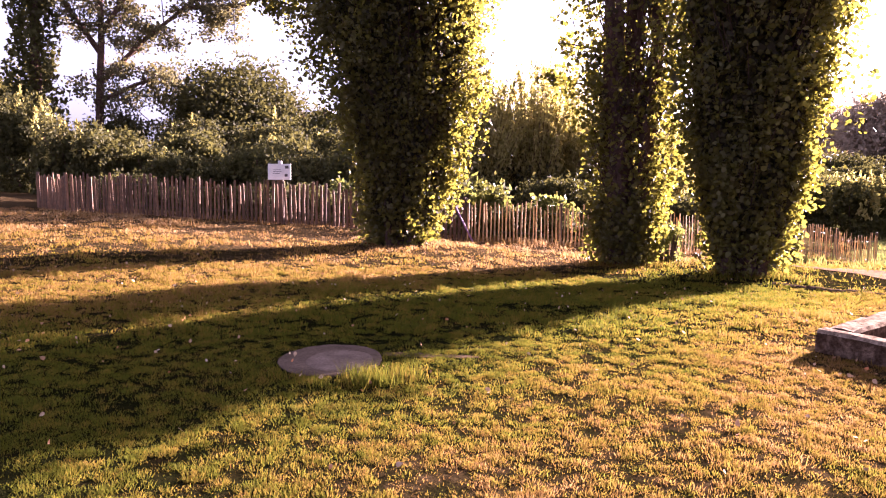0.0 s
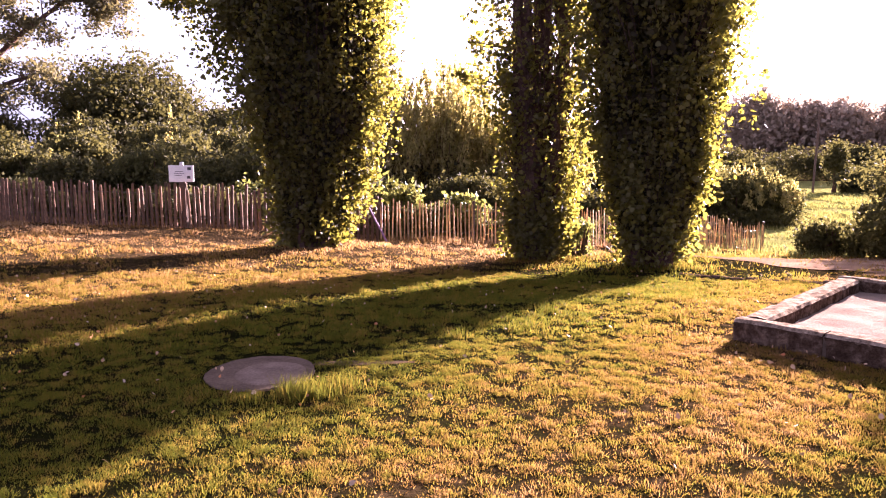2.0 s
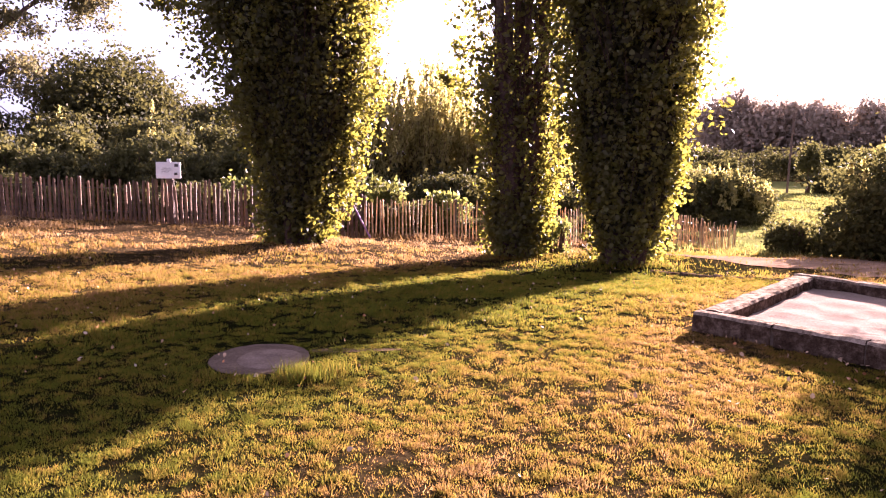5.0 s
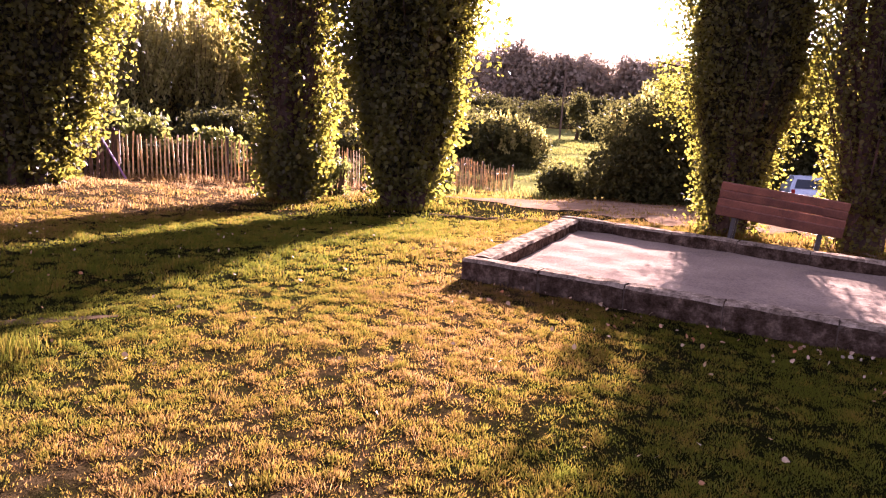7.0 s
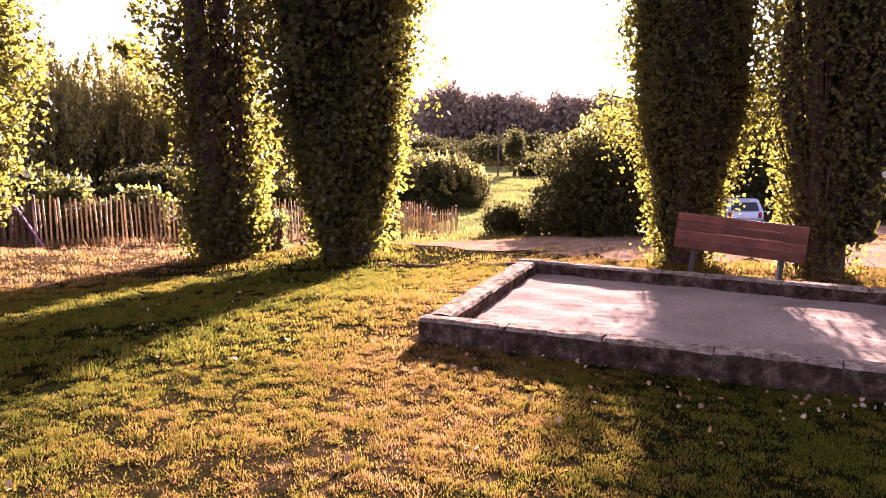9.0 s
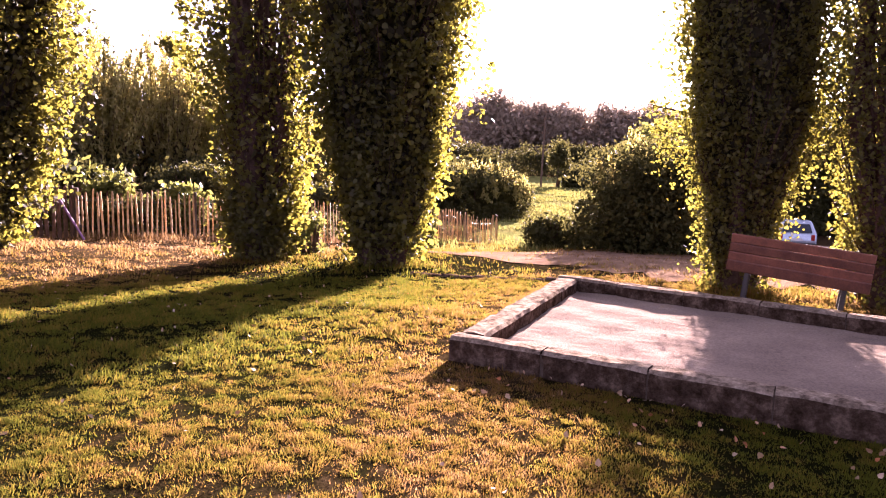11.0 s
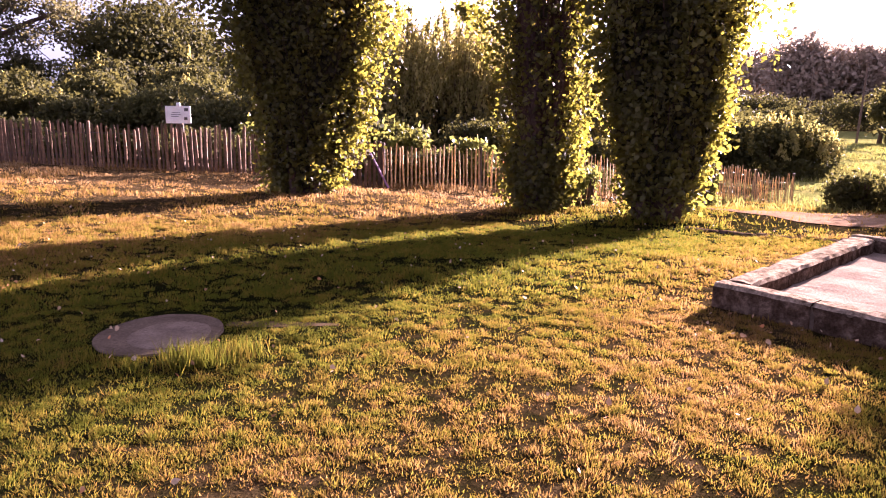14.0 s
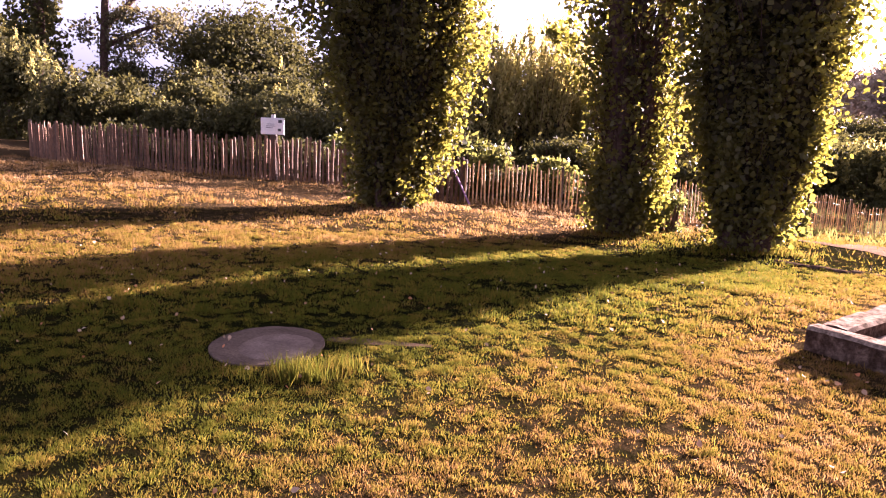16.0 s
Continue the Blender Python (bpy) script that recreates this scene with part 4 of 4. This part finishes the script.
def gate():
    a, b = Vector((-19.3, 20.3, 0)), Vector((-18.4, 21.2, 0))
    z = gz(-18.9, 20.8)
    az = math.degrees(math.atan2(b.y - a.y, b.x - a.x))
    top = thing("metal_gate", pose(a.x, a.y, z, 0, 0, az), label="green metal gate with crossed bars beside a white post", category="gate")
    w, h = (b - a).length, 1.22
    for name, p, q in (("rail", (0, 0, 0.1), (w, 0, 0.1)), ("rail", (0, 0, h), (w, 0, h)), ("stile", (0, 0, 0), (0, 0, h)), ("stile", (w, 0, -0.1), (w, 0, h + 0.03)), ("brace", (0, 0, 0.1), (w, 0, h)), ("brace", (w, 0.02, 0.1), (0, 0.02, h))):
        bm = B()
        rod(bm, p, q, 0.03, n=8)
        part(name, bm, M_GREEN, top)
    bm = B()
    box(bm, 0.14, 0.14, 3.1, pose(-0.16, 0, -0.2), 0.01)
    box(bm, 0.24, 0.24, 0.10, pose(-0.16, 0, 2.9), 0.02)
    part("gate_post", bm, M_WHITE, top, "tall white post")


gate()


def tall_tree():
    """An open tree with a long slanting limb, and an ivy-clad stem beside it."""
    r = np.random.default_rng(90)
    x, y = -29.9, 44.0
    top = thing("acacia_tree", Matrix.Translation((x, y, gz(x, y))) @ Matrix.Scale(1.6, 4), label="tall open-crowned tree with a long slanting limb", category="tree")
    limbs = [[(0, 0, -0.2), (0.1, 0, 3.0), (0.25, 0.1, 6.0), (0.2, 0.2, 9.0), (0.6, 0.2, 13.0)],
             [(0.2, 0.05, 4.2), (1.6, 0.9, 6.0), (3.2, 1.7, 7.6), (4.9, 2.5, 8.9), (6.3, 3.2, 10.2)],
             [(0.25, 0.1, 6.2), (1.5, 0.8, 8.6), (2.6, 1.2, 11.0)], [(0.2, 0.1, 5.4), (-1.2, -0.6, 7.8), (-2.0, -1.0, 10.5)],
             [(3.2, 1.7, 7.6), (4.4, 2.3, 7.7), (5.6, 2.8, 7.9)], [(0.1, 0, 3.4), (1.4, 0.7, 4.2), (2.2, 1.1, 4.5)], [(0.2, 0.2, 8.0), (-1.0, 0.3, 9.0), (-1.6, 0.5, 9.4)]]
    bm, pts = B(), []
    for k, line in enumerate(limbs):
        for i, (p, q) in enumerate(zip(line, line[1:])):
            t0 = (0.22 if k == 0 else 0.12) * (1 - i / len(line))
            rod(bm, p, q, t0, t0 * 0.72, 8)
            p, q = np.array(p), np.array(q)
            if k == 0 and i < 2:
                continue
            for _ in range(11 if k else 9):
                c = p + (q - p) * r.uniform() + r.normal(0, 1, 3) * (0.75, 0.55, 0.6)
                pts.append(c + r.normal(0, 1, (130, 3)) * (0.30, 0.30, 0.17))
                rod(bm, p + (q - p) * 0.5, c, 0.03, 0.01, 4)
    part("trunk", bm, M_BARK, top)
    ob = new("crown", leaf_mesh("crown", np.concatenate(pts), 0.125, M_ACACIA, 0.65, 0, 90))
    ob.parent = top
    tagged(ob, kind="stuff")
    x, y = -32.7, 41.7
    top = thing("ivy_tree", Matrix.Translation((x, y, gz(x, y))) @ Matrix.Scale(1.6, 4), label="old stem thickly clad in ivy", category="tree")
    bm = B()
    rod(bm, (0, 0, -0.2), (0.2, 0, 11), 0.3, 0.06, 10)
    part("trunk", bm, M_BARK, top)
    h = r.uniform(0.2, 11.5, 9000)
    a = r.uniform(0, 2 * np.pi, len(h))
    q = (1.0 - h / 22 + 0.3 * np.sin(h * 2 + 3 * a)) * np.sqrt(r.uniform(0.3, 1.1, len(h)))
    ob = new("ivy", leaf_mesh("ivy", np.stack([q * np.cos(a), q * np.sin(a), h], -1), 0.15, M_BUSH, 0.8, 0, 91))
    ob.parent = top
    tagged(ob, kind="stuff")


tall_tree()


def kerb():
    a, b = Vector((4.2, 12.2, 0)), Vector((6.3, 10.2, 0))
    top = thing("stone_kerb", Matrix.Translation((a.x, a.y, gz(a.x, a.y))), label="low dark stone kerb along the gravel road", category="kerb")
    n = 5
    for k in range(n):
        p, q = a.lerp(b, k / n), a.lerp(b, (k + 0.96) / n)
        m = (p + q) / 2
        bm = B()
        box(bm, (q - p).length, 0.11, 0.16, Matrix.Translation((m.x - a.x, m.y - a.y, gz(m.x, m.y) - gz(a.x, a.y) - 0.125)) @ Matrix.Rotation(math.atan2(q.y - p.y, q.x - p.x), 4, "Z"), 0.012)
        part("kerb_stone", bm, M_STONE, top)


kerb()
bm = B()
rod(bm, (0, 0, 0), (-0.5, 0.1, 0.95), 0.025, 0.025, 8)
pole = part("leaning_stick", bm, plain("purple_paint", (0.32, 0.14, 0.26), 0.5), None)
pole.location = (-1.5, 18.1, gz(-1.5, 18.1) + 0.01)
tagged(pole, "thin purple stick leaning beside the poplar and fence", "stick")


# grass
def blades(r, x, y, hgt, wid, lean):
    n = len(x)
    a = r.uniform(0, 2 * np.pi, n)
    b = r.uniform(0, 2 * np.pi, n)
    l = np.abs(r.normal(0, lean, n)) * hgt
    z = land(x, y) - 0.004
    dx, dy = np.cos(a) * wid / 2, np.sin(a) * wid / 2
    return np.stack([np.stack([x - dx, y - dy, z], -1), np.stack([x + dx, y + dy, z], -1), np.stack([x + np.cos(b) * l, y + np.sin(b) * l, z + hgt], -1)], 1).reshape(-1, 3)


def in_pitch(x, y):
    e, d = np.array((PB - PA)[:2]), np.array((PD - PA)[:2])
    det = e[0] * d[1] - e[1] * d[0]
    u, v = x - PA.x, y - PA.y
    s, t = (u * d[1] - v * d[0]) / det, (e[0] * v - e[1] * u) / det
    return (s > -0.03) & (s < 1.03) & (t > -0.012) & (t < 1.02)


def patches(r, x, y, size):
    """Smooth random values, about -1 to 1, that change over size metres."""
    g = r.uniform(-1, 1, (257, 257))
    u, v = x / size + 40.3, y / size + 20.7
    i, j = np.floor(u).astype(int), np.floor(v).astype(int)
    fu, fv = u - i, v - j
    fu, fv = fu * fu * (3 - 2 * fu), fv * fv * (3 - 2 * fv)
    i, j = i % 256, j % 256
    return (g[i, j] * (1 - fu) + g[i + 1, j] * fu) * (1 - fv) + (g[i, j + 1] * (1 - fu) + g[i + 1, j + 1] * fu) * fv


def grass():
    r = np.random.default_rng(100)
    vs = []
    for n, lo, hi, hgt, wid, wave in ((300000, 1.3, 6.0, 0.024, 0.0070, 0.13), (330000, 6.0, 12, 0.054, 0.013, 0.16), (250000, 12, 26, 0.072, 0.024, 0.33)):
        d = np.sqrt(r.uniform(lo * lo, hi * hi, n))
        a = np.radians(r.uniform(-60, 67, n))
        x, y = 0.5 + d * np.sin(a), 0.3 + d * np.cos(a)
        clump = 0.9 * patches(r, x, y, wave) + 0.7 * patches(r, x, y, wave * 0.45) + 0.5 * patches(r, x, y, wave * 2.7)
        lush = 0.5 + 0.5 * np.sin(x * 1.7 + 1.2 * np.sin(y * 0.9)) * np.sin(y * 1.4 + 1.7 * np.sin(x * 1.1))
        ok = (r.uniform(size=n) < 0.76 + 0.42 * clump + 0.12 * lush) & ~in_pitch(x, y) & (np.hypot(x + 1.30, (y - 5.10) * 0.86) > 0.41) & ~((np.abs((x - 9.2) * 0.626 + (y - 14.4) * 0.78) < 3.3 + 0.4 * np.sin(x * 2.3)) & ((x - 6.4) * 0.78 - (y - 15.2) * 0.626 > 0) & (r.uniform(size=n) < 0.9))
        x, y, c = x[ok], y[ok], np.clip(0.48 + 0.95 * clump[ok], 0.16, 1.9)
        h = hgt * c * r.uniform(0.7, 1.15, len(x))
        vs.append(blades(r, x, y, h, wid * r.uniform(0.6, 1.4, len(x)), 0.8))
    # single tufts, each a little dome of blades leaning outward
    for n, lo, hi, wid in ((5000, 1.3, 6.2, 0.0065), (5200, 6.2, 11.5, 0.016)):
        d, a = np.sqrt(r.uniform(lo * lo, hi * hi, n)), np.radians(r.uniform(-60, 67, n))
        tx, ty = 0.5 + d * np.sin(a), 0.3 + d * np.cos(a)
        keep = ~in_pitch(tx, ty) & (np.hypot(tx + 1.30, (ty - 5.10) * 0.86) > 0.44) & (patches(r, tx, ty, 0.6) + r.normal(0, 0.6, n) > -0.7)
        tx, ty = tx[keep], ty[keep]
        m = 62 if lo < 2 else 32
        size = r.uniform(0.03, 0.085, len(tx)) * (1 if lo < 2 else 1.3)
        tall = r.uniform(0.018, 0.042, len(tx)) * (1 if lo < 2 else 1.2)
        k = np.repeat(np.arange(len(tx)), m)
        q, b = np.sqrt(r.uniform(0, 1, len(k))), r.uniform(0, 2 * np.pi, len(k))
        x, y = tx[k] + size[k] * q * np.cos(b), ty[k] + size[k] * q * np.sin(b)
        h = tall[k] * (1.05 - 0.5 * q * q) * r.uniform(0.6, 1.15, len(k))
        z = land(x, y) - 0.004
        e = r.uniform(0, 2 * np.pi, len(k))
        dx, dy = np.cos(e) * wid / 2, np.sin(e) * wid / 2
        l = h * (0.1 + 0.5 * q)
        tip = np.stack([x + np.cos(b) * l + r.normal(0, 0.25, len(k)) * h, y + np.sin(b) * l + r.normal(0, 0.25, len(k)) * h, z + h], -1)
        vs.append(np.stack([np.stack([x - dx, y - dy, z], -1), np.stack([x + dx, y + dy, z], -1), tip], 1).reshape(-1, 3))
    # a thin sward of short blades between the tufts
    n = 30000
    d, a = np.sqrt(r.uniform(1.3 ** 2, 5.5 ** 2, n)), np.radians(r.uniform(-60, 67, n))
    x, y = 0.5 + d * np.sin(a), 0.3 + d * np.cos(a)
    ok = ~in_pitch(x, y) & (np.hypot(x + 1.30, (y - 5.10) * 0.86) > 0.41)
    x, y = x[ok], y[ok]
    vs.append(blades(r, x, y, r.uniform(0.010, 0.026, len(x)), 0.009 * r.uniform(0.6, 1.4, len(x)), 0.7))
    n = 120000
    d, a = np.sqrt(r.uniform(0, 8 ** 2, n)), np.radians(r.uniform(67, 300, n))
    d[:20000], a[:20000] = np.sqrt(r.uniform(0, 1.35 ** 2, 20000)), np.radians(r.uniform(-60, 67, 20000))
    x, y = 0.5 + d * np.sin(a), 0.3 + d * np.cos(a)
    ok = ~in_pitch(x, y)
    x, y = x[ok], y[ok]
    c = 0.9 * patches(r, x, y, 0.14) + 0.7 * patches(r, x, y, 0.06)
    v = blades(r, x, y, 0.045 * np.clip(0.5 + 0.6 * c, 0.2, 1.35), 0.011 * r.uniform(0.6, 1.4, len(x)), 0.9)
    vs.append(v)
    v = np.concatenate(vs)
    tagged(new("lawn_grass", mesh_np("lawn_grass", v, np.arange(len(v)).reshape(-1, 3), M_GRASS)), "short tufted lawn grass, half green and half straw", "grass", kind="stuff")
    n = 60000
    d, a = np.sqrt(r.uniform(20 ** 2, 75 ** 2, n)), np.radians(r.uniform(14, 42, n))
    x, y = d * np.sin(a), d * np.cos(a)
    ok = (y - 0.5 * x > 13) & (patches(r, x, y, 2.5) + 0.8 * patches(r, x, y, 0.8) > -0.3)
    x, y = x[ok], y[ok]
    v = blades(r, x, y, r.uniform(0.08, 0.28, len(x)), 0.0022 * np.hypot(x, y), 0.6)
    tagged(new("meadow_grass", mesh_np("meadow_grass", v, np.arange(len(v)).reshape(-1, 3), M_MEADOW_BLADE)), "rough sunlit meadow grass beside the track", "grass", kind="stuff")
    # longer grass left standing round the manhole, the pitch walls and the fence
    X, Y, H = [], [], []
    for cx, cy, sx, sy, n, h in ((-0.86, 4.60, 0.10, 0.07, 620, 0.15), (-0.66, 4.80, 0.09, 0.07, 340, 0.12), (-1.2, 4.46, 0.12, 0.06, 200, 0.08), (-1.55, 4.58, 0.10, 0.06, 160, 0.07)):
        X.append(r.normal(cx, sx, n)), Y.append(r.normal(cy, sy, n)), H.append(h * r.uniform(0.4, 1.1, n))
    for a, b, n, h in (((-1.7, 18.5), (3.6, 18.8), 900, 0.22), ((3.6, 18.8), (11.3, 24.5), 900, 0.25), ((1.3, 14.1), (2.9, 14.2), 500, 0.16), ((3.2, 12.9), (5.0, 13.0), 500, 0.14), ((7.6, 8.8), (9.6, 7.1), 500, 0.16), ((-15.5, 20.1), (-2, 18.4), 900, 0.10)):
        f = r.uniform(0, 1, n)
        X.append(a[0] + (b[0] - a[0]) * f + r.normal(0, 0.15, n)), Y.append(a[1] + (b[1] - a[1]) * f + r.normal(0, 0.15, n)), H.append(h * r.uniform(0.3, 1.1, n))
    X, Y, H = np.concatenate(X), np.concatenate(Y), np.concatenate(H)
    ok = np.hypot(X + 1.30, (Y - 5.10) * 0.86) > 0.41
    X, Y, H = X[ok], Y[ok], H[ok]
    v = blades(r, X, Y, H, np.where(np.hypot(X, Y) < 8, 0.008, 0.02), 0.4)
    tagged(new("long_grass", mesh_np("long_grass", v, np.arange(len(v)).reshape(-1, 3), M_GRASS)), "longer green grass left standing by edges", "grass", kind="stuff")


grass()


def fallen_leaves():
    r = np.random.default_rng(110)
    n = 620
    d = np.sqrt(r.uniform(1.5 ** 2, 13 ** 2, n))
    a = np.radians(r.uniform(-55, 65, n))
    x, y = 0.5 + d * np.sin(a), 0.3 + d * np.cos(a)
    k = r.uniform(0.02, 0.75, 170)
    e = np.abs(r.normal(0, 0.55, 170)) + 0.14
    wx, wy = PA.x + (PD.x - PA.x) * k - 0.768 * e, PA.y + (PD.y - PA.y) * k - 0.640 * e
    x, y = np.concatenate([x, wx]), np.concatenate([y, wy])
    ok = ~in_pitch(x, y)
    x, y = x[ok], y[ok]
    c = np.stack([x, y, land(x, y) + 0.035], -1)
    m = surface("fallen_leaf", [(0.36, (0.34, 0.11, 0.03)), (0.5, (0.34, 0.21, 0.11)), (0.66, (0.40, 0.30, 0.21))], 3, 40, 0.8, 0.2, 0.002)
    tagged(new("fallen_leaves", leaf_mesh("fallen_leaves", c, 0.034, m, 0.8, 0, 111)), "pale dry leaves scattered over the lawn", "leaves", kind="stuff")


fallen_leaves()
